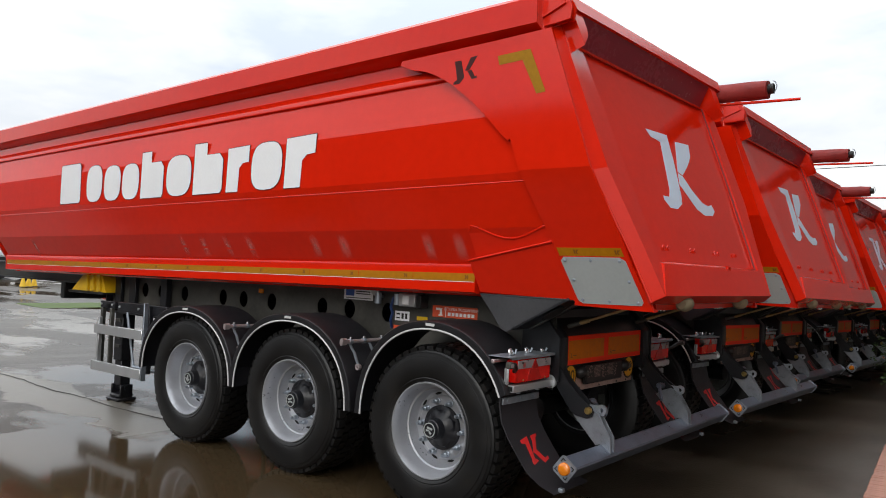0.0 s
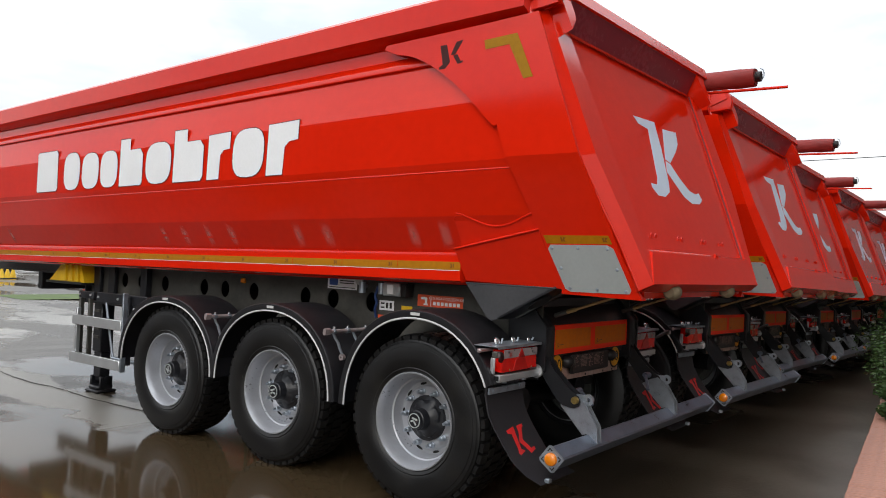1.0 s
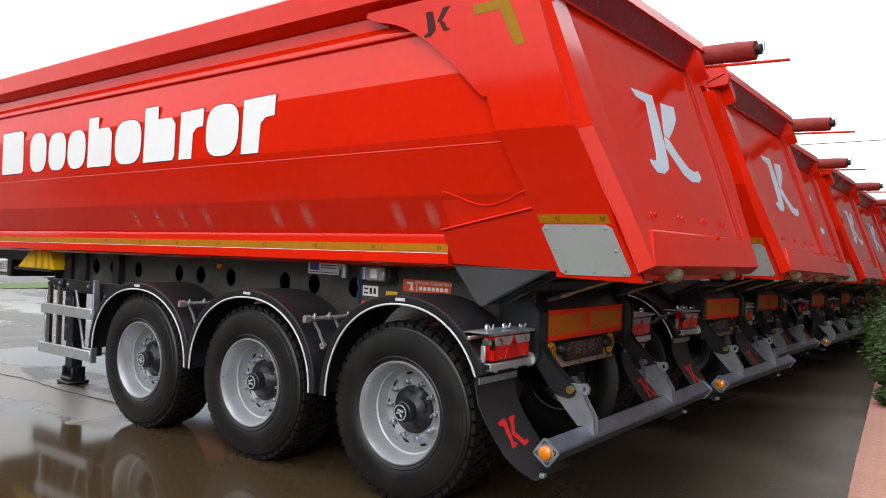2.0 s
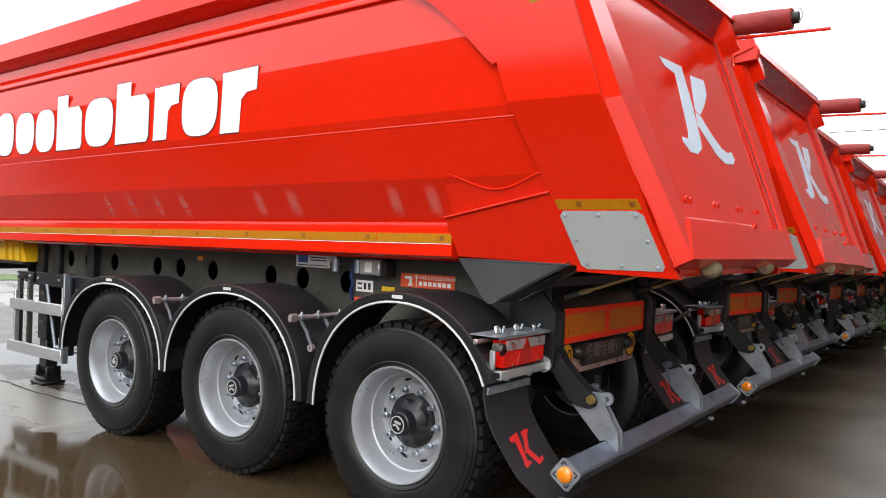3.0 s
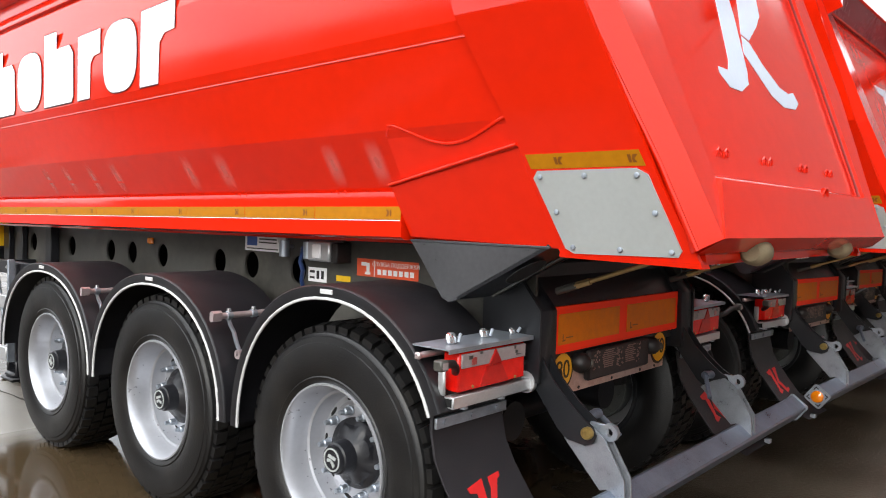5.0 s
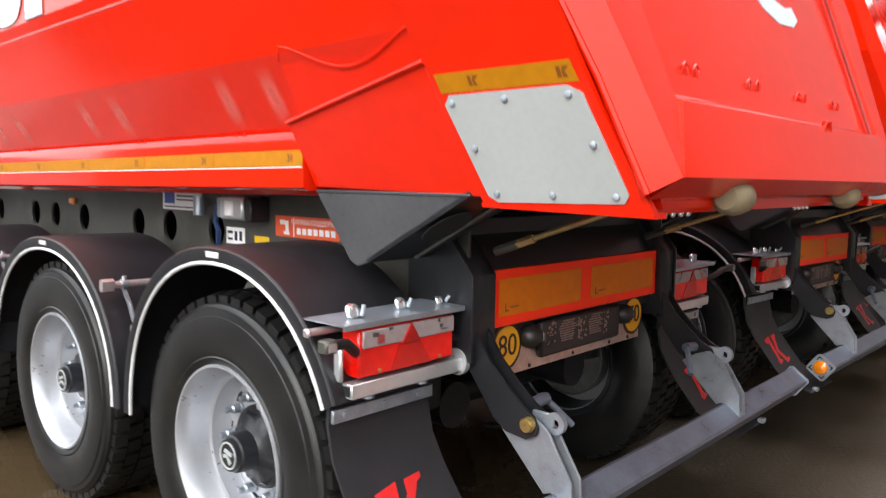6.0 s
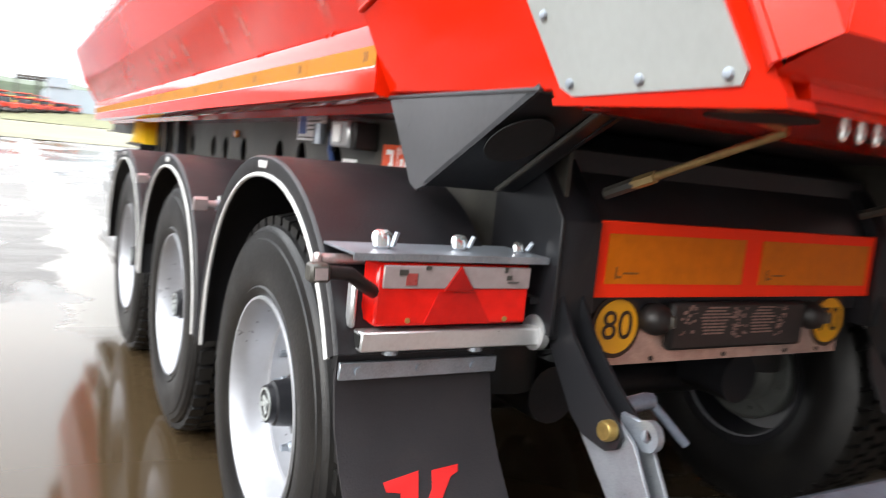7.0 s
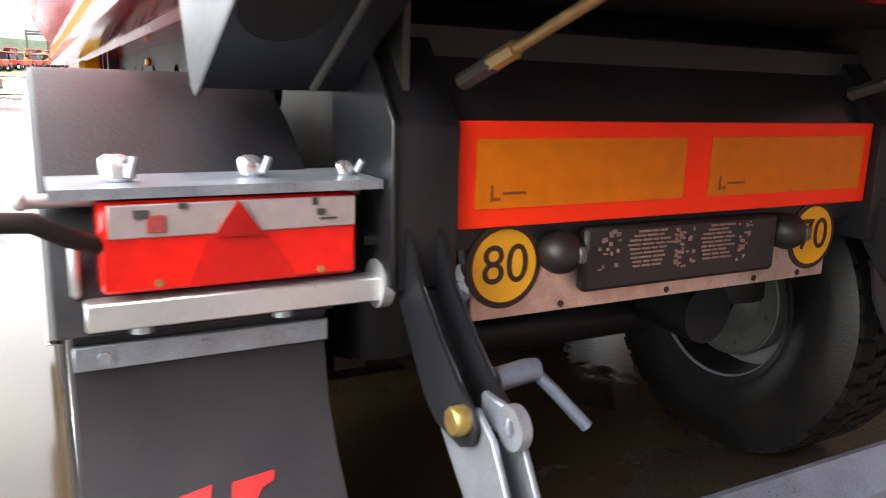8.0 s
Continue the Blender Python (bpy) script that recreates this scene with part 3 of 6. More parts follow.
def build_rear_frame(root, body):
    for s in (-1, 1):
        # pillar: flat plate with a knee, leaning with the tailgate
        def skin(y, z, d):
            x = 1.222 if z >= 2.099 else 1.222 - 0.40 * (2.10 - z)
            return (s * (x + d), y, z)
        bm = B()
        prism(bm, [(0.575, 2.10), (0.125, 2.10), (0.395, 2.885), (0.845, 2.865)], skin, -0.02, 0.0)
        prism(bm, [(0.575, 2.10), (0.125, 2.10), (-0.037, 1.577), (-0.126, 1.352), (0.345, 1.360), (0.43, 1.70)], skin, -0.02, 0.0)
        pillar = part("rear_pillar", bm, RED, body, smooth=15)
        # wedge-shaped box in front of the pillar's foot
        bm = B()
        prism(bm, [(0.43, 1.70), (0.345, 1.374), (1.015, 1.388), (1.05, 1.578)], skin, -0.22, -0.001)
        wedge = part("wedge_box", chamfer(bm, 0.004), RED, body, smooth=15)
        # folded light edge along its top
        bm = B()
        prism(bm, [(0.425, 1.698), (0.43, 1.708), (1.052, 1.587), (1.052, 1.577)], skin, -0.12, 0.004)
        prism(bm, [(0.43, 1.708), (0.432, 1.716), (0.92, 1.628), (1.045, 1.588)], skin, -0.14, -0.012)
        part("wedge_cap", bm, RED, wedge, smooth=15)
        bm = B()
        tube(bm, [skin(1.05, 1.583, 0.003), skin(0.43, 1.706, 0.003)], 0.0065, 10)
        part("folded_edge", bm, RED, wedge)
        # curved filler plate between flank and pillar
        def wave(u):
            return 1.797 - 0.075 * math.sin(math.pi * min(1.0, max(0.0, u * 1.02))) ** 1.3
        curve = [(0.46 + 0.54 * i / 18, wave(i / 18)) for i in range(19)] + [(1.025, 1.762)]
        bm = B()
        prism(bm, [(0.44, 1.69), (1.0, 1.59)] + curve[::-1], skin, -0.15, -0.022)
        part("filler_plate", bm, RED, wedge, smooth=15)
        bm = B()
        tube(bm, [skin(y, z, -0.02) for y, z in curve], 0.006, 6)
        part("weld_bead", bm, RED, wedge)
        # upper fin that sweeps from the top rail down to the pillar
        bm = B()
        arc = []
        for i in range(15):
            u = i / 14
            arc.append((1.40 - 0.70 * u ** 0.92, 2.775 - 0.47 * u ** 1.5))
        fin = [(0.80, 2.870), (1.50, 2.850), (1.515, 2.822), (1.44, 2.79)] + arc + [(0.66, 2.275), (0.62, 2.30), (0.66, 2.45)]
        prism(bm, fin, skin, -0.085, -0.003)
        fin_ob = part("fin_plate", chamfer(bm, 0.003), RED, body, smooth=15)
        # dark strokes on the uncut fin paint the shade of a cut-out emblem
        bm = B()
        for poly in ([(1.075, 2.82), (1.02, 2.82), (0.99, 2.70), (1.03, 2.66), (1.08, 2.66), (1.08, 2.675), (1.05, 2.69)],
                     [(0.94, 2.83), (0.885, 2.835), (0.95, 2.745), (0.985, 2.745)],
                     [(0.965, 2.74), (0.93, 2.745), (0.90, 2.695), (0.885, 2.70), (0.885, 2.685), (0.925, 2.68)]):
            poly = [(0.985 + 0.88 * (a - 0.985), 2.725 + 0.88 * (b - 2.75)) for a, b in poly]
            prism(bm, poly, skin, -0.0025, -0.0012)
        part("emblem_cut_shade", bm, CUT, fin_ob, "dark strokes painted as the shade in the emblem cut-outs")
        # ochre corner marker
        bm = B()
        prism(bm, [(0.745, 2.775), (0.735, 2.72), (0.575, 2.728), (0.475, 2.525), (0.415, 2.53), (0.525, 2.785)], skin, 0.001, 0.002)
        part("corner_marker", bm, GOLD_DIM, pillar)
        # grey access plate and its screws
        bm = B()
        gp = [(0.390, 1.600), (0.37, 1.622), (0.03, 1.624), (-0.004, 1.606), (-0.076, 1.388), (-0.062, 1.368), (0.29, 1.362), (0.318, 1.378)]
        prism(bm, gp, skin, 0.001, 0.006)
        plate = part("access_plate", bm, PLATE, pillar, "grey steel access plate")
        for y, z in ((0.364, 1.603), (0.203, 1.605), (0.030, 1.604), (0.325, 1.494), (-0.010, 1.496), (0.288, 1.383), (0.122, 1.383), (-0.045, 1.383)):
            bm = B()
            p = skin(y, z, 0.006)
            lathe_x(bm, [(p[0], 0.010), (p[0] + s * 0.005, 0.008), (p[0] + s * 0.007, 0)], p[1], p[2], 10)
            part("screw", bm, STEEL, plate)
        bm = B()
        prism(bm, [(0.395, 1.628), (0.408, 1.673), (0.016, 1.675), (0.0, 1.630)], skin, 0.001, 0.002)
        tape = part("pillar_tape", bm, GOLD, pillar)
        for ym in (0.30, 0.05):
            bm = B()
            for p in ([(ym, 1.640), (ym - 0.010, 1.640), (ym - 0.006, 1.663), (ym + 0.004, 1.663)], [(ym - 0.014, 1.663), (ym - 0.03, 1.663), (ym - 0.018, 1.651), (ym - 0.026, 1.640), (ym - 0.014, 1.640), (ym - 0.010, 1.651)]):
                prism(bm, p, skin, 0.0022, 0.0028)
            part("tape_mark", bm, APPROVAL, tape)
        # folded lower edge of the pillar
        bm = B()
        prism(bm, [(0.345, 1.360), (0.345, 1.348), (-0.130, 1.338), (-0.128, 1.352)], skin, -0.05, 0.008)
        part("pillar_lip", bm, RED, pillar)
        # black gusset pan below the wedge
        bm = B()
        prism(bm, [(1.01, 1.376), (0.375, 1.378), (0.755, 1.172), (0.80, 1.157), (0.835, 1.172)], lambda y, z, d: (s * (0.937 + 0.06 * (1.378 - z) + d), y, z), -0.012, 0.0)
        gus = part("gusset_plate", chamfer(bm, 0.0025), GUSSET, root, "dark grey folded steel gusset")
        bm = box(B(), min(s * 0.905, s * 0.941), max(s * 0.905, s * 0.941), 0.378, 1.008, 1.372, 1.381, 0.002)
        part("gusset_lip", bm, GUSSET, gus)
        bm = B()
        low = [(0.375, 1.378), (0.755, 1.172), (0.765, 1.18), (0.385, 1.388)]
        prism(bm, low, lambda y, z, d: (s * (0.937 + 0.06 * (1.378 - z) if d > 0 else 0.70), y, z), 0, 1)
        part("gusset_floor", bm, BLACK_GLOSS, gus)
        bm = B()
        prism(bm, [(1.01, 1.37), (0.375, 1.37), (0.755, 1.178), (0.82, 1.178)], side, s * 0.70, s * 0.712)
        part("gusset_inner", bm, BLACK, gus)
        # dark disc on the gusset paints the shade of its round opening
        bm = B()
        c = Vector((s * 0.875, 0.515, 1.288))
        nrm = Vector((0, -0.54, -0.84)).normalized()
        e1 = Vector((1, 0, 0))
        e2 = nrm.cross(e1)
        ring = [bm.verts.new(c + nrm * 0.004 + e1 * 0.07 * math.cos(a) + e2 * 0.08 * math.sin(a)) for a in [2 * math.pi * i / 24 for i in range(24)]]
        ring2 = [bm.verts.new(v.co - nrm * 0.002) for v in ring]
        bm.faces.new(ring)
        bm.faces.new(ring2[::-1])
        for i in range(24):
            bm.faces.new((ring[i], ring[(i + 1) % 24], ring2[(i + 1) % 24], ring2[i]))
        part("gusset_opening_shade", bm, HOLE_SHADE, gus)
        bm = B()
        tube(bm, [(s * 0.765, 0.37, 1.376), (s * 0.765, 0.74, 1.176)], 0.007, 6)
        part("gusset_weld", bm, GREY_WEB, gus)
    # rear cross beam of the body
    bm = B()
    prism(bm, [(-0.86, 1.358), (0.86, 1.358), (0.885, 1.416), (-0.885, 1.416)], back_view, -0.115, -0.04)
    beam = part("rear_cross_beam", bm, RED, body)
    bm = B()
    box(bm, -0.87, 0.87, -0.1, 0.33, 1.346, 1.358)
    floor_end = part("floor_end", bm, RED, beam)
    # dark discs under the uncut floor paint shaded round openings
    for x in (-0.765, -0.33, 0.33, 0.765):
        bm = B()
        prism(bm, [(x + 0.085 * math.cos(k * math.pi / 16), 0.035 + 0.085 * math.sin(k * math.pi / 16)) for k in range(32)], plan_view, 1.3435, 1.3455)
        part("drain_opening_shade", bm, HOLE_SHADE, floor_end, "dark disc painted as the shade of a round opening")
    for x in (-0.54, 0.46):
        bm = B()
        lathe_x(bm, [(x - 0.055, 0.0), (x - 0.055, 0.028), (x - 0.042, 0.041), (x, 0.046), (x + 0.042, 0.041), (x + 0.055, 0.028), (x + 0.055, 0)], -0.15, 1.382, 20)
        part("rubber_roller", bm, BUFFER, beam, "tan rubber stop roller")
    for x0 in (-0.589, 0.44):
        for i in range(4):
            bm = B()
            x = x0 + 0.047 * i
            for r0, r1, z0, z1 in ((0.011, 0.011, 1.3455, 1.341), (0.009, 0.008, 1.341, 1.332), (0.008, 0.004, 1.332, 1.326)):
                bmesh.ops.create_cone(bm, cap_ends=True, segments=12, radius1=r1, radius2=r0, depth=z0 - z1, matrix=Matrix.Translation((x, 0.01, (z0 + z1) / 2)))
            part("bolt_head", bm, CHROME, beam)


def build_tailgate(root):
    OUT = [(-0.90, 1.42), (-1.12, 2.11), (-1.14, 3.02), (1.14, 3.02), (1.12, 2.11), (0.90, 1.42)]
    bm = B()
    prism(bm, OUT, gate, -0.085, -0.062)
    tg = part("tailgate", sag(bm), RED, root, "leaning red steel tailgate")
    for s in (-1, 1):
        # sloping side, then the broad face band, down to the seam of the panel
        outer = [(0.955, 1.412), (1.01, 1.66), (1.172, 2.11), (1.185, 3.02)]
        crease = [(0.915, 1.424), (0.975, 1.67), (1.105, 2.105), (1.11, 3.0)]
        seam = [(0.80, 1.585), (0.815, 1.72), (0.85, 2.13), (0.915, 2.88)] if s < 0 else [(0.86, 1.585), (0.88, 1.72), (0.93, 2.13), (1.0, 2.88)]
        bm = B()
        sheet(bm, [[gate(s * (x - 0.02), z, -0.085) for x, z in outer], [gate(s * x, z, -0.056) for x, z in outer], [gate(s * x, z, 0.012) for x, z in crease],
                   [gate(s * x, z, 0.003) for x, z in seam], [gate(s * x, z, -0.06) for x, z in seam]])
        part("gate_post", sag(bm), RED, tg, smooth=12)
        bm = B()
        tube(bm, [gate(s * (x + 0.002), z, -0.016) for x, z in seam], 0.007, 6)
        part("seam_bead", sag(bm), RED_DULL, tg)
        # weld ridge along the outer edge; a dark strip paints the gap's shade behind it
        bm = B()
        tube(bm, [gate(s * x, z, -0.056) for x, z in outer], 0.008, 6)
        part("edge_weld", sag(bm), RED, tg)
        bm = B()
        sheet(bm, [[gate(s * (x - 0.09), z, -0.075) for x, z in outer], [gate(s * (x - 0.022), z, -0.075) for x, z in outer]])
        part("gate_gap_shade", sag(bm), INK, tg, "dark strip painted as the shade in the gap")
        # corner web under the top beam
        bm = B()
        web = [(s * 1.10, 3.0), (s * 0.97, 3.0), (s * 0.99, 2.955), (s * 0.985, 2.90), (s * 1.0, 2.85), (s * 1.09, 2.77)]
        prism(bm, web, gate, -0.02, 0.10)
        part("corner_web", sag(bm), RED, tg)
        # hinge lugs at the top
        bm = B()
        for x in (1.13, 1.17):
            prism(bm, [(0.50, 2.91), (0.30, 2.93), (0.29, 3.0), (0.34, 3.11), (0.40, 3.14), (0.45, 3.10)], side, s * x, s * (x + 0.015))
        lug = part("hinge_lug", bm, RED, tg)
        bm = B()
        tube(bm, [(s * 1.11, 0.395, 3.10), (s * 1.21, 0.395, 3.10)], 0.020, 12)
        part("hinge_pin", bm, STEEL, lug)
    # recessed panel
    bm = B()
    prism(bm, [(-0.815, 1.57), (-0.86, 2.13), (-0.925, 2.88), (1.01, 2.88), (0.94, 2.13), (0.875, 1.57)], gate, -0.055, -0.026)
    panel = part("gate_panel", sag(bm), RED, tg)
    # top beam with a deep underside
    bm = B()
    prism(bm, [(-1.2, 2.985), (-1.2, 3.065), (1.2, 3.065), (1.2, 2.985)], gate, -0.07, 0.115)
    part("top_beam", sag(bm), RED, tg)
    # header sheet that slopes out to the top beam; maroon paints its dark reflection
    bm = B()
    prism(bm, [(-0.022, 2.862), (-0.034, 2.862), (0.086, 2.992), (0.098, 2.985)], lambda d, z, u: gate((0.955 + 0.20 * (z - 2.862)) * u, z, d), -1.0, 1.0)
    part("header_sheet", sag(bm), HEADER_SHADE, tg, "header sheet under the top beam, dark reflection painted in maroon", smooth=15)
    bm = B()
    tube(bm, [gate(-0.94, 2.858, -0.012), gate(0.96, 2.858, -0.012)], 0.009, 8)
    part("header_ledge", sag(bm), RED, tg)
    # boxed sill
    bm = B()
    prof = [(0.79, 1.628, -0.026), (0.80, 1.596, 0.018), (0.913, 1.424, 0.015), (0.952, 1.404, -0.056), (0.92, 1.404, -0.08)]
    left = [bm.verts.new(gate(-x, z, d)) for x, z, d in prof]
    right = [bm.verts.new(gate(x + 0.06 * (z > 1.5), z, d)) for x, z, d in prof]
    for i in range(4):
        bm.faces.new((left[i], left[i + 1], right[i + 1], right[i]))
    bm.faces.new(left)
    bm.faces.new(right[::-1])
    sill = part("gate_sill", sag(bm), RED, tg, smooth=12)
    bm = B()
    tube(bm, [gate(-0.792, 1.627, -0.026), gate(0.852, 1.627, -0.026)], 0.006, 8)
    part("sill_edge", sag(bm), RED, sill)
    # hooks above the sill
    for x in (-0.66, -0.26, 0.14, 0.48):
        bm = B()
        for dx in (0, 0.06):
            tube(bm, [gate(x + dx, 1.69, -0.028), gate(x + dx + 0.002, 1.708, -0.018), gate(x + dx + 0.018, 1.718, -0.016), gate(x + dx + 0.034, 1.71, -0.018), gate(x + dx + 0.036, 1.695, -0.024)], 0.004, 6)
        part("rope_hook", sag(bm), RED, tg)
    bm = B()
    tube(bm, [gate(0.17, 1.58, 0.012), gate(0.175, 1.605, 0.025), gate(0.22, 1.61, 0.025), gate(0.235, 1.585, 0.012)], 0.009, 8)
    part("lifting_eye", sag(bm), RED, sill)
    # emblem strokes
    bm = B()
    for poly in ([(-0.275, 2.515), (0.06, 2.528), (0.02, 2.34), (-0.06, 2.10), (-0.10, 2.04), (-0.20, 2.0), (-0.31, 2.0), (-0.365, 2.045), (-0.36, 2.07), (-0.27, 2.07), (-0.225, 2.12), (-0.1, 2.455), (-0.235, 2.47)],
                 [(0.175, 2.50), (0.42, 2.515), (0.37, 2.42), (0.27, 2.35), (0.10, 2.255), (0.03, 2.27)],
                 [(0.025, 2.26), (0.09, 2.245), (0.17, 2.16), (0.28, 2.085), (0.37, 2.07), (0.45, 2.085), (0.47, 2.04), (0.40, 2.005), (0.25, 1.995), (0.14, 2.03), (-0.02, 2.18)]):
        prism(bm, [(a, b - 0.03) for a, b in poly], gate, -0.0255, -0.0235)
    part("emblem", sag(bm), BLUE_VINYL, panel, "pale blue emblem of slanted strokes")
    return tg


def build_tarp_roll(root):
    """A wound cover on the far top rail; its end sticks out over the tailgate."""
    bm = B()
    n, rings = 14, []
    for i in range(64):
        y = -0.075 + 0.125 * i
        z = 3.01 - (0.011 + 0.0085 * 1.7) * max(0, y)
        ring = []
        for k in range(n):
            a = 2 * math.pi * k / n
            r = 0.072 + 0.006 * math.sin(3 * a + y * 9) + 0.004 * math.sin(2 * a - y * 23)
            ring.append(bm.verts.new((1.235 + r * math.cos(a), y, z + r * math.sin(a))))
        rings.append(ring)
    for r0, r1 in zip(rings, rings[1:]):
        for k in range(n):
            bm.faces.new((r0[k], r0[(k + 1) % n], r1[(k + 1) % n], r1[k]))
    bm.faces.new(rings[0][::-1])
    bm.faces.new(rings[-1])
    roll = part("tarpaulin_roll", bm, RED_DULL, root, "rolled dark red tarpaulin along the top rail")
    bm = B()
    tube(bm, [(1.215, -0.31, 2.905), (1.215, 1.2, 2.935)], 0.011, 10)
    part("roll_tube", bm, RED, roll)
    bm = B()
    tube(bm, [(1.235, -0.115, 3.01), (1.235, -0.065, 3.01)], 0.04, 12)
    part("roll_end_plug", bm, INK, roll)
    bm = B()
    tube(bm, [(1.235, -0.105 - 0.03 * math.sin(a), 3.025 - 0.045 * math.cos(a)) for a in [i * math.pi / 10 for i in range(11)]], 0.004, 6)
    part("roll_wire_loop", bm, STEEL, roll)


BRACKET_Z = 1.0
AXLES = (1.215, 2.53, 3.84)
HUB_Z = 0.52
FACE = 1.163


def build_wheel(axle_y, s, root, cache):
    """One super-single wheel; s is -1 on the near flank and 1 on the far one."""
    m = Matrix.Translation((0, axle_y, HUB_Z)) if s < 0 else Matrix.Translation((0, axle_y, HUB_Z)) @ Matrix.Rotation(math.pi, 4, "Z")
    if not cache:
        bm = B()
        f = -FACE
        prof = [(f + 0.03, 0.285), (f + 0.012, 0.303), (f + 0.004, 0.322), (f + 0.008, 0.327), (f + 0.0, 0.345), (f - 0.003, 0.39), (f - 0.001, 0.435), (f + 0.003, 0.455), (f + 0.007, 0.4575),
                (f + 0.011, 0.478), (f + 0.018, 0.482), (f + 0.024, 0.492), (f + 0.032, 0.494), (f + 0.05, 0.500), (f + 0.085, 0.505), (f + 0.192, 0.511), (f + 0.305, 0.510), (f + 0.335, 0.508),
                (f + 0.352, 0.505), (f + 0.375, 0.455), (f + 0.385, 0.39), (f + 0.36, 0.3), (f + 0.34, 0.285)]
        lathe_x(bm, prof, 0, 0, 72, closed=True)
        tyre = part("tyre", bm, RUBBER, None)
        # tread blocks
        bm = B()
        for k in range(46):
            a0 = 2 * math.pi * k / 46
            for x0, x1, off in ((0.034, 0.083, 0.0), (0.089, 0.142, 0.5), (0.15, 0.235, 0.1), (0.243, 0.296, 0.6), (0.302, 0.351, 0.2)):
                w = 2 * math.pi / 46 * 0.425
                c = a0 + off * 2 * math.pi / 46
                vs = []
                for top in (0, 1):
                    for xx, da in ((x0, -w * 0.72), (x1, -w * 1.0), (x1, w * 0.72), (x0, w * 1.0)):
                        end = xx < 0.036 or xx > 0.35
                        rr = (0.520 if end else 0.531) if top else (0.486 if end else 0.498)
                        vs.append(bm.verts.new((f + xx, rr * math.cos(c + da), rr * math.sin(c + da))))
                bm.faces.new(vs[4:8])
                for i in range(4):
                    bm.faces.new((vs[i], vs[(i + 1) % 4], vs[4 + (i + 1) % 4], vs[4 + i]))
        tread = part("tread", bm, RUBBER, None, smooth=0)
        bm = B()
        lathe_x(bm, [(f + 0.018, 0.300), (f + 0.008, 0.297), (f + 0.008, 0.290), (f + 0.028, 0.279), (f + 0.06, 0.270), (f + 0.10, 0.262), (f + 0.115, 0.256), (f + 0.12, 0.246), (f + 0.17, 0.238),
                     (f + 0.185, 0.228), (f + 0.185, 0.205), (f + 0.170, 0.192), (f + 0.165, 0.14), (f + 0.165, 0.10), (f + 0.19, 0.10), (f + 0.20, 0.22), (f + 0.2, 0.25)], 0, 0, 64)
        lathe_x(bm, [(f + 0.338, 0.272), (f + 0.338, 0.264), (f + 0.346, 0.265), (f + 0.350, 0.270)], 0, 0, 64)
        rim = part("rim", bm, RIM, None, "silver painted steel rim")
        # inner barrel and flange of the rim, black to paint the shade inside
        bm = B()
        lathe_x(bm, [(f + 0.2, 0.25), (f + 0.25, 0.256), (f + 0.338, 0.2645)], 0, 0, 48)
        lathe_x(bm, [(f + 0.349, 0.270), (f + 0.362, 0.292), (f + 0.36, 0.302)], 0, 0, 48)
        barrel = part("rim_barrel", bm, BLACK, None, "inner barrel of the rim, its shade painted black")
        bm = B()
        lathe_x(bm, [(f + 0.165, 0.142), (f + 0.148, 0.14), (f + 0.142, 0.118), (f + 0.125, 0.105), (f + 0.115, 0.085), (f + 0.10, 0.068), (f + 0.05, 0.062), (f + 0.045, 0.055), (f + 0.03, 0.052), (f + 0.03, 0.0)], 0, 0, 32)
        for v in bm.verts:
            r = math.hypot(v.co.y, v.co.z)
            if 0.098 < r < 0.12:
                g = 1.0 + 0.10 * (1 if math.cos(8 * math.atan2(v.co.z, v.co.y)) > 0 else -0.4)
                v.co.y, v.co.z = v.co.y * g, v.co.z * g
        hub = part("hub_cap", bm, BLACK, None, "black ribbed hub cap")
        bm = B()
        for poly in ([(-0.02, -0.02), (-0.008, -0.02), (-0.002, 0.022), (-0.014, 0.022)], [(0.004, -0.004), (0.02, 0.02), (0.008, 0.024), (0.0, 0.006)], [(0.002, -0.004), (0.012, -0.024), (0.024, -0.02), (0.01, 0.0)]):
            prism(bm, poly, side, f + 0.026, f + 0.03)
        lathe_x(bm, [(f + 0.027, 0.046), (f + 0.027, 0.04), (f + 0.03, 0.04), (f + 0.03, 0.046)], 0, 0, 24, closed=True)
        badge = part("hub_badge", bm, PLATE, None)
        bm = B()
        lathe_x(bm, [(0.165 + f, 0.021), (f + 0.158, 0.021), (f + 0.156, 0.017), (f + 0.13, 0.016), (f + 0.125, 0.011), (f + 0.105, 0.010), (f + 0.103, 0.0)], 0, 0, 8)
        nut = part("wheel_nut", bm, STEEL, None)
        # dark oval on the uncut disc paints the shade of a hand hole
        bm = B()
        prism(bm, [(0.026 * math.cos(k * math.pi / 8), 0.2135 + 0.0075 * math.sin(k * math.pi / 8)) for k in range(16)], side, f + 0.1825, f + 0.186)
        slot = part("hand_hole_shade", bm, HOLE_SHADE, None)
        # brake drum behind
        bm = B()
        lathe_x(bm, [(f + 0.21, 0.08), (f + 0.22, 0.2), (f + 0.30, 0.205), (f + 0.305, 0.20), (f + 0.297, 0.192), (f + 0.300, 0.13), (f + 0.33, 0.12), (f + 0.35, 0.09), (f + 0.35, 0.0)], 0, 0, 32)
        for k in range(6):
            a = math.pi * k / 3 + 0.3
            tube(bm, [(f + 0.298, 0.16 * math.cos(a), 0.16 * math.sin(a)), (f + 0.309, 0.16 * math.cos(a), 0.16 * math.sin(a))], 0.009, 8)
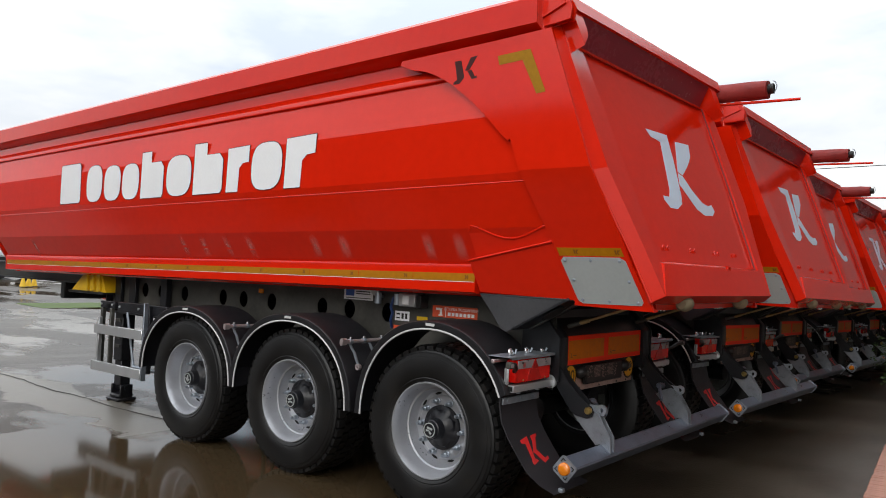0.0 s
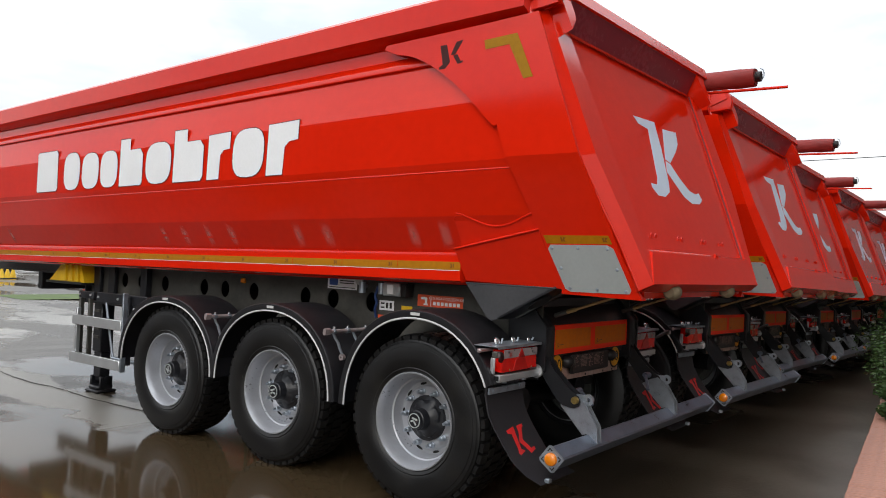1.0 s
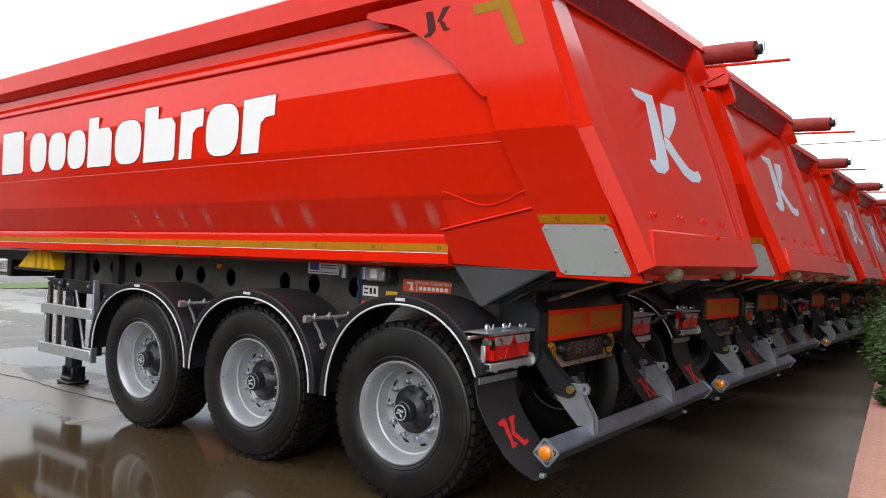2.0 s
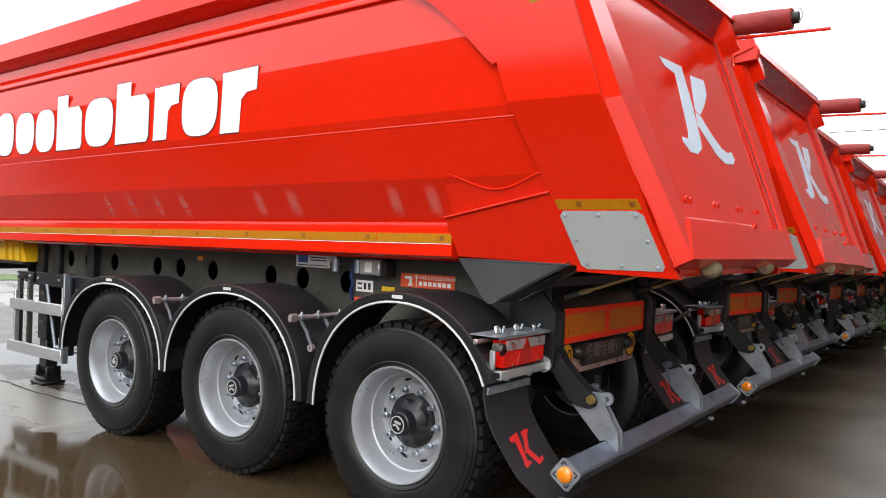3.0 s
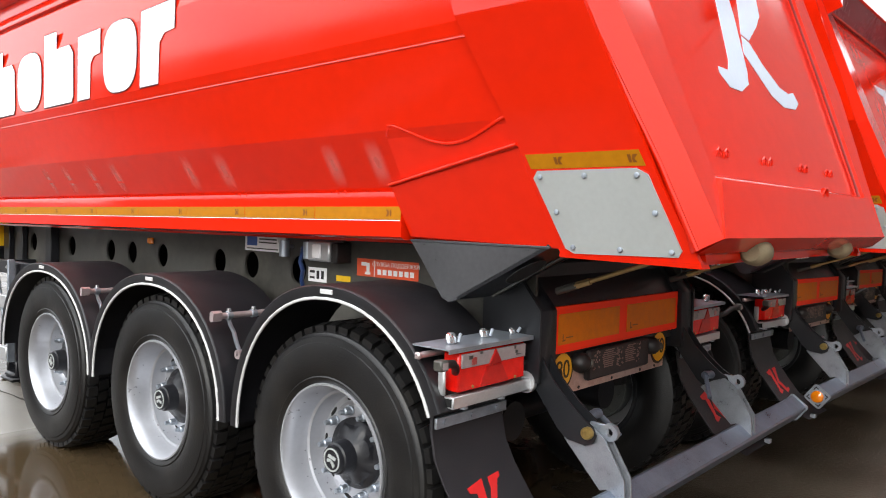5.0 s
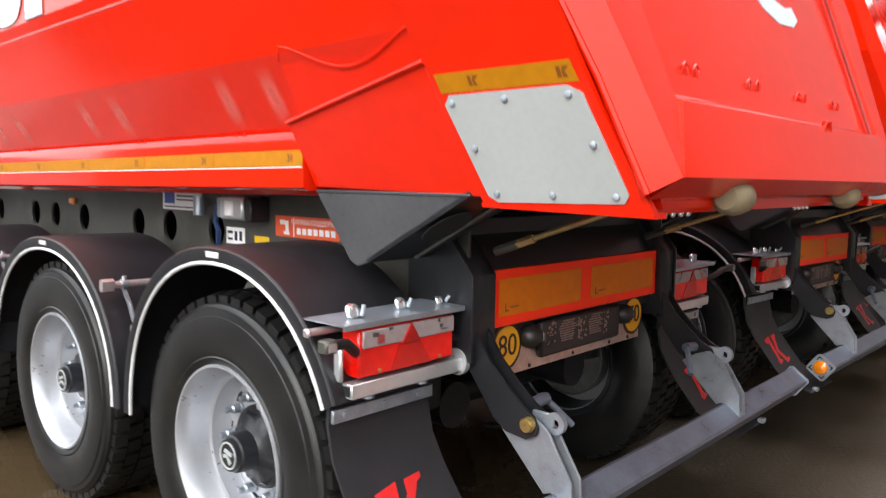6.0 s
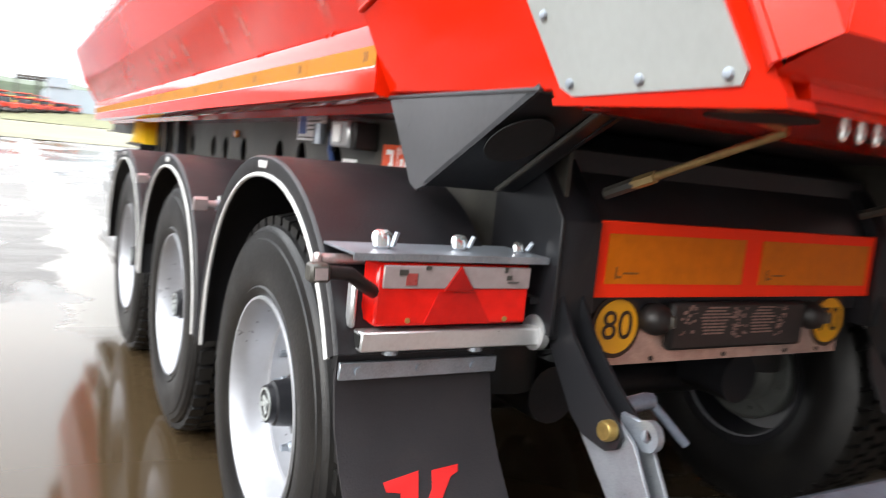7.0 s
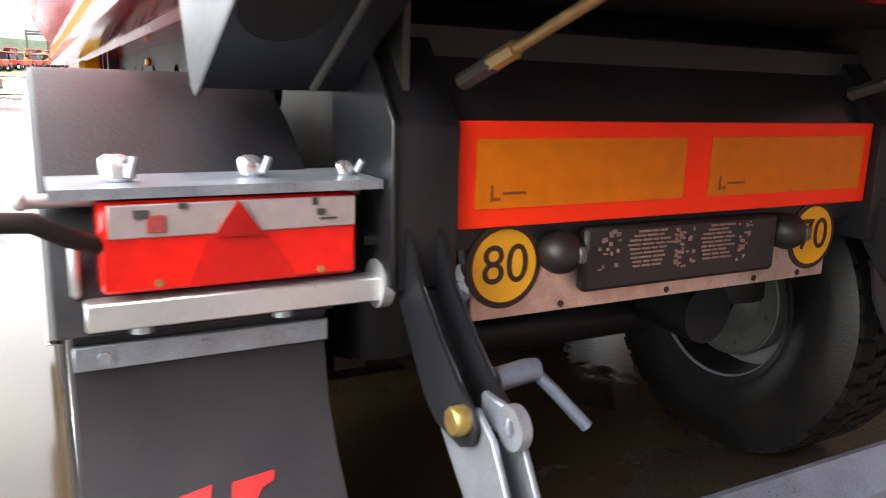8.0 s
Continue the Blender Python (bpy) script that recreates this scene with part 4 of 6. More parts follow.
        for a in (0.9, 3.6):
            tube(bm, [(f + 0.30, 0.128 * math.cos(a), 0.128 * math.sin(a)), (f + 0.30, 0.19 * math.cos(a + 0.2), 0.19 * math.sin(a + 0.2))], 0.007, 6)
        drum = part("brake_drum", bm, DRUM, None)
        cache.update(tyre=tyre, tread=tread, rim=rim, hub=hub, badge=badge, nut=nut, drum=drum, slot=slot, barrel=barrel)
    w = new("wheel")
    w.parent = root
    tagged(w, "super-single wheel with black tyre and silver rim")
    w.matrix_basis = m @ Matrix.Rotation(random.uniform(0, 6), 4, "X")
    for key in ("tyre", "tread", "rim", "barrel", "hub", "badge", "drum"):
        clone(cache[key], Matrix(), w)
    for k in range(10):
        a = 2 * math.pi * k / 10
        clone(cache["nut"], Matrix.Translation((0, 0.1675 * math.cos(a), 0.1675 * math.sin(a))), w)
        clone(cache["slot"], Matrix.Rotation(a + 0.3, 4, "X"), w)


GUARDS = ((1.195, 0.575, 0.605), (2.53, 0.615, 0.555), (3.835, 0.63, 0.53))


def build_mudguard(root, y, a_in, b_in, s, short):
    """A black half-round guard; the rear one ends short above the flap."""
    x0, x1 = 1.183, 0.775
    cz, n = 0.545, 30

    def arch(grow, back_z):
        a, b = a_in + grow, b_in + grow
        pts = []
        for i in range(n + 1):
            t = math.pi * i / n
            c, sn = math.cos(t), math.sin(t)
            pts.append((y + a * math.copysign(abs(c) ** 0.93, c), cz + b * sn ** 0.95 if sn > 0 else cz))
        if short:
            pts = [p for p in pts if p[0] > y - 0.2 or p[1] > back_z]
        return pts
    bz = 0.79
    o, i_ = arch(0.052, bz), arch(0.04, bz)
    k = min(len(o), len(i_))
    bm = B()
    prism(bm, o[:k] + i_[:k][::-1], side, s * x0, s * x1)
    g = part("mudguard", bm, PLASTIC, root, "black plastic mudguard")
    # rounded outer lip
    bm = B()
    rows = []
    for grow, x in ((0.052, x0 - 0.02), (0.0515, x0 + 0.002), (0.046, x0 + 0.009), (0.02, x0 + 0.010), (0.0, x0 + 0.004), (0.0, x0 - 0.008)):
        rows.append([bm.verts.new((s * x, p[0], p[1])) for p in arch(grow, bz)[:k]])
    for r0, r1 in zip(rows, rows[1:]):
        for i in range(len(r0) - 1):
            bm.faces.new((r0[i], r0[i + 1], r1[i + 1], r1[i]))
    part("guard_lip", bm, PLASTIC, g)
    bm = B()
    tube(bm, [(s * (x0 + 0.006), p[0], p[1]) for p in arch(0.0, bz)], 0.0064, 8)
    part("edge_trim", bm, TRIM, g, "pale rubber edge trim")
    bm = B()
    box(bm, min(s * (x0 + 0.008), s * (x0 + 0.0125)), max(s * (x0 + 0.008), s * (x0 + 0.0125)), y - 0.035, y + 0.035, cz + b_in + 0.018, cz + b_in + 0.036, 0.001)
    part("maker_tag", bm, TRIM, g)
    return g


def build_bracket(root, y, s):
    """Bracket tube between two guards, with clamps and bent links that hang from it."""
    z = BRACKET_Z
    bm = B()
    tube(bm, [(s * 0.68, y, z), (s * 1.16, y, z)], 0.014, 12)
    br = part("guard_bracket", bm, PINKISH, root, "dull zinc guard bracket tube")
    bm = B()
    prism(bm, [(y + 0.014, z - 0.012), (y + 0.006, z - 0.024), (y - 0.012, z - 0.02), (y - 0.018, z + 0.016), (y - 0.006, z + 0.026), (y + 0.012, z + 0.018)], side, s * 1.155, s * 1.20)
    part("tube_end", bm, PINKISH, br)
    for x, dy in ((1.11, -0.085), (0.92, -0.07)):
        bm = B()
        line = [(y + 0.006, z - 0.012), (y - 0.012, z - 0.045), (y + dy * 0.5, z - 0.07), (y + dy * 0.7, z - 0.11), (y + dy, z - 0.15)]
        prism(bm, [(a - 0.009, b) for a, b in line] + [(a + 0.009, b) for a, b in reversed(line)], side, s * (x - 0.006), s * (x + 0.006))
        link = part("hanging_link", chamfer(bm, 0.002), STEEL, br)
        bm = B()
        lathe_x(bm, [(s * (x - 0.012), 0.007), (s * (x - 0.012), 0.021), (s * (x + 0.012), 0.021), (s * (x + 0.012), 0.007)], y + dy, z - 0.165, 14, closed=True)
        part("link_eye", bm, PINKISH, link)
    for x in (0.80, 0.98, 1.11):
        bm = B()
        tube(bm, [(s * x, y, z + 0.010), (s * x, y, z + 0.032)], 0.010, 10)
        bolt = part("clamp_bolt", bm, CHROME, br)
        bm = B()
        tube(bm, [(s * x - 0.013, y, z), (s * x + 0.013, y, z)], 0.019, 12)
        part("clamp_ring", bm, STEEL, bolt)


HOLES = (5.39, 5.09, 4.69, 4.08, 3.78, 3.39, 2.76, 2.45, 2.05, 1.35)


def build_chassis(root):
    for s in (-1, 1):
        # web plate with round openings, cut as strips between them
        bm = B()
        zb, zt, zc, r = 0.94, 1.375, 1.185, 0.062
        edges = [0.62] + [v for y in sorted(HOLES) for v in (y - 0.10, y + 0.10)] + [6.02]
        xs, xe = s * 0.643, s * 0.655
        for a, b in zip(edges[::2], edges[1::2]):
            if b - a > 0.005:
                box(bm, min(xs, xe), max(xs, xe), a, b, zb, zt)
        for y in HOLES:
            n = 24
            for x, flip in ((xs, 1), (xe, -1)):
                circ = [bm.verts.new((x, y + r * math.cos(2 * math.pi * k / n), zc + 1.15 * r * math.sin(2 * math.pi * k / n))) for k in range(n)]
                rect = []
                for k in range(n):
                    c, sn = math.cos(2 * math.pi * k / n), math.sin(2 * math.pi * k / n)
                    q = max(abs(c), abs(sn))
                    zz = zt if sn > 0 else zb
                    rect.append(bm.verts.new((x, y + 0.10 * c / q, zc + (zt - zc if sn > 0 else zc - zb) * sn / q)))
                for k in range(n):
                    bm.faces.new((circ[k], circ[(k + 1) % n], rect[(k + 1) % n], rect[k]))
        box(bm, min(xs, xe), max(xs, xe), 6.021, 9.2, 1.21, zt)
        web = part("chassis_rail", bm, GREY_WEB, root, "dusty dark grey chassis beam with round openings", smooth=0)
        bm = B()
        box(bm, s * 0.57, s * 0.72, 0.62, 9.2, 1.375, 1.39)
        part("upper_flange", bm, BLACK, web)
        bm = B()
        box(bm, s * 0.57, s * 0.72, 0.62, 6.02, 0.925, 0.94)
        box(bm, s * 0.57, s * 0.72, 6.02, 6.035, 0.925, 1.21)
        box(bm, s * 0.57, s * 0.72, 6.035, 9.2, 1.195, 1.21)
        part("lower_flange", bm, BLACK, web)
        bm = B()
        box(bm, s * 0.66, s * 0.72, 4.90, 5.0, 0.945, 1.372, 0.004)
        part("web_stiffener", bm, BLACK, web)
        bm = B()
        box(bm, s * 0.66, s * 0.70, 5.50, 5.62, 0.945, 1.372, 0.006)
        box(bm, s * 0.66, s * 0.70, 5.78, 5.90, 0.945, 1.372, 0.006)
        part("web_stiffener", bm, BLACK, web)
        for y, z in ((3.52, 1.27), (5.95 + 0.12, 1.3)):
            bm = B()
            box(bm, s * 0.656, s * 0.675, y - 0.03, y + 0.03, z - 0.02, z + 0.02, 0.006)
            part("side_marker_lamp", bm, LENS_AMBER, web, "small amber side marker lamp")
    # gooseneck and cross members
    for y in (0.75, 1.9, 3.2, 4.5, 5.8, 7.2):
        bm = B()
        box(bm, -0.64, 0.64, y - 0.05, y + 0.05, 1.0, 1.3, 0.01)
        part("cross_member", bm, BLACK, root)
    # rear cross head behind the warning plate
    bm = B()
    prism(bm, [(0.63, 0.90), (0.63, 1.135), (0.735, 1.29), (0.80, 1.345), (0.86, 1.345), (0.86, 0.90)], side, -0.60, 0.60)
    head = part("rear_cross_head", bm, BLACK, root, "black steel rear cross member")
    for s in (-1, 1):
        bm = B()
        prism(bm, [(0.575, 0.85), (0.575, 1.125), (0.70, 1.27), (0.84, 1.27), (0.84, 0.85)], side, s * 0.568, s * 0.685)
        post = part("end_post", chamfer(bm, 0.004), BLACK, head)
        bm = B()
        prism(bm, [(0.566, 0.86), (0.566, 1.13), (0.695, 1.285), (0.84, 1.285), (0.84, 0.86)], side, s * 0.686, s * 0.696)
        part("side_plate", chamfer(bm, 0.0025), BLACK_GLOSS, post)
    # axles, springs and air bags
    for y in AXLES:
        bm = B()
        tube(bm, [(-0.95, y, HUB_Z), (0.95, y, HUB_Z)], 0.07, 14)
        ax = part("axle_beam", bm, BLACK, root)
        for s in (-1, 1):
            bm = B()
            box(bm, s * 0.50, s * 0.60, y - 0.1, y + 0.62, 0.50, 0.58, 0.01)
            box(bm, s * 0.49, s * 0.61, y + 0.5, y + 0.66, 0.52, 0.93, 0.01)
            part("trailing_arm", bm, BLACK, ax)
            bm = B()
            tube(bm, [(s * 0.55, y - 0.22, 0.62), (s * 0.55, y - 0.22, 0.92)], 0.13, 18)
            part("air_spring", bm, RUBBER, ax)
            bm = B()
            tube(bm, [(s * 0.40, y - 0.13, 0.60), (s * 0.40, y - 0.33, 0.60)], 0.085, 16)
            part("brake_chamber", bm, BLACK, ax)


def build_rear(root):
    # warning plate
    bm = B()
    box(bm, -0.565, 0.565, 0.597, 0.60 + 0.012, 0.944, 1.13, 0.002)
    wp = part("warning_plate", bm, SIGN_RED, root, "red-bordered amber reflective rear plate")
    for x0, x1 in ((-0.525, -0.035), (0.035, 0.535)):
        bm = B()
        box(bm, x0, x1, 0.5945, 0.5965, 0.978, 1.10)
        fld = part("amber_field", bm, SIGN_AMBER, wp)
        bm = B()
        box(bm, x0 + 0.03, x0 + 0.035, 0.5930, 0.5942, 0.99, 1.02)
        box(bm, x0 + 0.0355, x0 + 0.05, 0.5930, 0.5942, 0.992, 0.998)
        box(bm, x0 + 0.055, x0 + 0.105, 0.5930, 0.5942, 1.002, 1.007)
        part("approval_mark", bm, APPROVAL, fld)
    # speed plate
    bm = B()
    box(bm, -0.505, 0.495, 0.632, 0.636, 0.762, 0.940, 0.001)
    sp = part("sign_carrier", bm, COPPER, root, "zinc-passivated sign carrier plate")
    for x, word in ((-0.438, "80"), (0.432, "70")):
        bm = B()
        bmesh.ops.create_cone(bm, cap_ends=True, segments=40, radius1=0.082, radius2=0.082, depth=0.003, matrix=pose(x, 0.6285, 0.864, 90))
        ring = part("speed_disc", bm, SIGN_INK, sp, "speed disc with black ring")
        bm = B()
        bmesh.ops.create_cone(bm, cap_ends=True, segments=40, radius1=0.0695, radius2=0.0695, depth=0.003, matrix=pose(x, 0.6265, 0.864, 90))
        part("disc_face", bm, SIGN_YELLOW, ring)
        curve = bpy.data.curves.new("speed_figure", "FONT")
        curve.body, curve.size, curve.align_x, curve.align_y, curve.extrude = word, 0.105, "CENTER", "CENTER", 0.0008
        ob = new("speed_figure", curve)
        ob.parent = ring
        ob.matrix_basis = pose(x, 0.6235, 0.864, 90)
        ob.data.materials.append(SIGN_INK)
    # number plate holder, with plain bars
    bm = B()
    box(bm, -0.27, 0.275, 0.600, 0.631, 0.80, 0.928, 0.008)
    nh = part("number_plate_holder", bm, INK, sp, "black plastic number plate holder")
    # hexagonal fields of raised ribs, and scattered moulded marks beside them
    for cx, half in ((-0.115, 0.055), (0.078, 0.045)):
        bm = B()
        for i in range(9):
            z = 0.842 + i * 0.0088
            reach = half * (1.0 - 0.11 * abs(i - 5))
            x = cx - reach + 0.003 * (i - 4) + random.uniform(-0.006, 0.004)
            while x < cx + reach:
                w = random.uniform(0.012, 0.034)
                box(bm, x, x + w, 0.5975, 0.5995, z, z + 0.0042)
                x += w + 0.0045
        tagged(part("moulded_field", bm, RIBS, nh), kind="stuff")
        for lo, hi in ((cx - half - 0.075, cx - half - 0.02), (cx + half + 0.02, cx + half + 0.055)):
            bm = B()
            for i in range(18):
                x, z = random.uniform(lo, hi), random.uniform(0.83, 0.915)
                box(bm, x, x + random.uniform(0.003, 0.011), 0.5975, 0.5995, z, z + random.uniform(0.003, 0.009))
            tagged(part("moulded_texture", bm, RIBS, nh), kind="stuff")
    for x, wide in ((-0.322, 0.047), (0.318, 0.044)):
        bm = B()
        bmesh.ops.create_uvsphere(bm, u_segments=20, v_segments=12, radius=1.0, matrix=Matrix.LocRotScale((x, 0.612, 0.884), None, (wide, 0.045, 0.042)))
        lamp = part("plate_lamp", bm, INK, sp, "black plastic number plate lamp")
        bm = box(B(), x + 0.012, x + 0.03, 0.566, 0.58, 0.868, 0.9, 0.004)
        part("lamp_window", bm, GREY_WEB, lamp)
    for x in (-0.3, -0.02, 0.25, 0.4):
        bm = B()
        tube(bm, [(x, 0.633, 0.775), (x, 0.629, 0.775)], 0.007, 8)
        part("carrier_screw", bm, INK, sp)
    for s in (-1, 1):
        build_tail_lamp(root, s)
        build_flap(root, s)
        # upper arm of the folding bumper: an open channel
        bm = B()
        for x in (0.598, 0.657):
            prism(bm, [(0.615, 0.95), (0.575, 0.955), (0.52, 0.87), (0.45, 0.805), (0.394, 0.757), (0.35, 0.734), (0.336, 0.704), (0.345, 0.677), (0.38, 0.660), (0.455, 0.668), (0.50, 0.700), (0.60, 0.83), (0.615, 0.86)], side, s * x, s * (x + 0.009))
        arm = part("bumper_bracket", chamfer(bm, 0.002), BLACK_GLOSS, root, "black steel bumper bracket")
        bm = B()
        prism(bm, [(0.605, 0.86), (0.585, 0.83), (0.485, 0.72), (0.475, 0.73), (0.575, 0.84), (0.595, 0.87)], side, s * 0.607, s * 0.656)
        part("channel_web", bm, BLACK, arm)
        bm = B()
        lathe_x(bm, [(s * 0.690, 0.0), (s * 0.690, 0.019), (s * 0.685, 0.023), (s * 0.669, 0.023), (s * 0.659, 0.02), (s * 0.659, 0)], 0.366, 0.711, 14)
        part("hinge_bolt", bm, BRASS, arm, "yellow zinc hinge bolt")
    build_bumper(root)
    # yellow zinc stays
    for x in (-0.561, 0.445):
        bm = B()
        tube(bm, [(x, 0.57, 1.199), (x + 0.014, 0.365, 1.272), (x + 0.032, 0.158, 1.346)], 0.009, 10)
        st = part("stay_rod", bm, ROD, root, "dull yellow zinc stay rod")
        bm = B()
        tube(bm, [(x - 0.001, 0.585, 1.194), (x + 0.005, 0.50, 1.224)], 0.015, 8)
        fork = part("rod_fork", bm, GREY_WEB, st)
        bm = B()
        tube(bm, [(x + 0.003, 0.505, 1.222), (x + 0.007, 0.445, 1.243)], 0.014, 6)
        part("lock_nut", bm, ROD, fork)


def build_tail_lamp(root, s):
    x0, x1 = 1.122, 0.742
    yb, zt, zb = 0.60, 1.017, 0.885

    def bx(bm, a, b, *rest):
        return box(bm, min(s * a, s * b), max(s * a, s * b), *rest)
    bm = bx(B(), x0, x1, yb + 0.0, yb + 0.07, zb, zt, 0.006)
    lamp = part("tail_lamp", bm, LENS_RED, root, "combination tail lamp, red and clear lens")
    bm = bx(B(), x0 - 0.012, x1 + 0.004, yb - 0.006, yb + 0.004, zt - 0.052, zt - 0.004, 0.002)
    part("clear_lens", bm, LENS_CLEAR, lamp)
    bm = B()
    c = (x0 + x1) / 2
    prism(bm, [(s * (c + 0.036), zt - 0.055), (s * (c - 0.036), zt - 0.055), (s * c, zt - 0.003)], back_view, yb - 0.012, yb - 0.0062)
    part("triangle_reflector", bm, LENS_DEEP, lamp, "deep red triangular reflector")
    for cc, r, mat in ((x0 - 0.075, 0.013, BULB),):
        bm = bx(B(), cc - r, cc + r, yb - 0.0085, yb - 0.0062, zt - 0.045, zt - 0.02, 0.001)
        part("bulb_shadow", bm, mat, lamp)
    for u, w, dz, hh in ((0.12, 0.02, 0.012, 0.012), (0.28, 0.012, 0.004, 0.008), (0.80, 0.008, 0.004, 0.012), (0.82, 0.012, 0.022, 0.010), (0.83, 0.028, 0.036, 0.003)):
        xm = x0 + (x1 - x0) * u
        bm = bx(B(), xm, xm - w, yb - 0.0085, yb - 0.0062, zt - dz - hh, zt - dz)
        part("lens_print", bm, GREY_WEB, lamp)
    bm = B()
    prism(bm, [(s * (x0 - 0.115), zb + 0.004), (s * (c + 0.045), zb + 0.072), (s * (c - 0.045), zb + 0.072), (s * (x1 + 0.10), zb + 0.004)], back_view, yb - 0.003, yb + 0.004)
    part("moulded_field", bm, LENS_MID, lamp)
    for u in (0.2, 0.84):
        xm = x0 + (x1 - x0) * u
        bm = B()
        tube(bm, [(s * xm, yb + 0.002, zb + 0.012), (s * xm, yb - 0.003, zb + 0.012)], 0.006, 8)
        part("lens_screw", bm, BRASS, lamp)
    # folded cover sheet above
    bm = bx(B(), 1.18, 0.70, 0.595, 0.78, 1.032, 1.037)
    bx(bm, 1.18, 0.70, 0.591, 0.5955, 1.022, 1.037)
    cov = part("lamp_cover", bm, STEEL, root, "galvanised cover sheet above the lamp")
    for x, y, k in ((1.085, 0.66, 1.0), (0.887, 0.675, 0.85), (0.735, 0.66, 0.6)):
        bm = B()
        rings = [(0.0, 0.012), (0.006, 0.021), (0.022, 0.023), (0.034, 0.019), (0.040, 0.010)]
        prev = None
        for h, r in rings:
            ring = [bm.verts.new((s * (x + 0.1 * h) + r * k * 1.15 * math.cos(q * math.pi / 7), y + 0.2 * h + r * k * 0.6 * math.sin(q * math.pi / 7), 1.037 + h * k)) for q in range(14)]
            if prev:
                for q in range(14):
                    bm.faces.new((prev[q], prev[(q + 1) % 14], ring[(q + 1) % 14], ring[q]))
            prev = ring
        bm.faces.new(prev)
        nut = part("clamp_saddle", bm, CHROME, cov, "bright zinc clamp")
        bm = B()
        tube(bm, [(s * (x - 0.012), y - 0.016 * k, 1.045), (s * (x - 0.02), y - 0.018, 1.045 + 0.03 * k)], 0.006, 8)
        part("clamp_bolt", bm, STEEL, nut)
    # bracket tube under the lamp
    bm = bx(B(), 1.145, 0.69, 0.60, 0.645, 0.832, 0.873, 0.003)
    bar = part("lamp_bar", bm, ALU, root, "square aluminium lamp bar")
    # dark plate on the bar's end paints the shade inside the tube
    bm = bx(B(), 1.1465, 1.1455, 0.607, 0.638, 0.839, 0.866)
    part("tube_mouth_shade", bm, HOLE_SHADE, bar)
    bm = B()
    tube(bm, [(s * 0.70, 0.625, 0.857), (s * 0.68, 0.625, 0.857)], 0.042, 20)
    part("bar_flange", bm, ALU, bar)
    for x in (1.07, 0.86):
        bm = B()
        tube(bm, [(s * x, 0.62, 0.834), (s * x, 0.62, 0.822)], 0.018, 10)
        part("bar_screw", bm, STEEL, bar)
    bm = bx(B(), 1.160, 1.146, 0.63, 0.66, 0.875, 0.97, 0.005)
    part("side_reflector", bm, ALU, bar, "pale side reflector")
    # rubber arm of the outline marker
    bm = B()
    tube(bm, [(s * 1.12, 0.615, 0.955), (s * 1.16, 0.58, 0.975), (s * 1.20, 0.56, 1.0), (s * 1.25, 0.55, 1.005)], 0.014, 10)
    mk = part("marker_arm", bm, INK, root, "black rubber outline marker arm")
    bm = B()
    bx(bm, 1.248, 1.288, 0.532, 0.568, 0.987, 1.022, 0.005)
    lens = part("marker_lens", bm, GREY_WEB, mk)
    bm = bx(B(), 1.256, 1.280, 0.5295, 0.5315, 0.993, 1.015)
    part("marker_window", bm, LENS_CLEAR, lens)
    # guard tube behind
    bm = B()
    tube(bm, [(s * 0.70, 0.70, 1.008), (s * 1.206, 0.70, 1.008)], 0.011, 12)
    lt = part("lamp_tube", bm, PINKISH, root, "dull zinc guard tube behind the lamp")
    bm = bx(B(), 1.205, 1.222, 0.688, 0.712, 0.996, 1.020, 0.005)
    part("tube_end", bm, PINKISH, lt)


FLAP_LINE = [(0.668, 0.815), (0.674, 0.75), (0.652, 0.65), (0.606, 0.57), (0.545, 0.49), (0.475, 0.405), (0.39, 0.35), (0.30, 0.322)]


def flap_y(z):
    """Where the bowed flap stands at the height z."""
    for (y0, z0), (y1, z1) in zip(FLAP_LINE, FLAP_LINE[1:]):
        if z >= z1:
            return y0 + (y1 - y0) * (z0 - z) / (z0 - z1)
    return FLAP_LINE[-1][0]


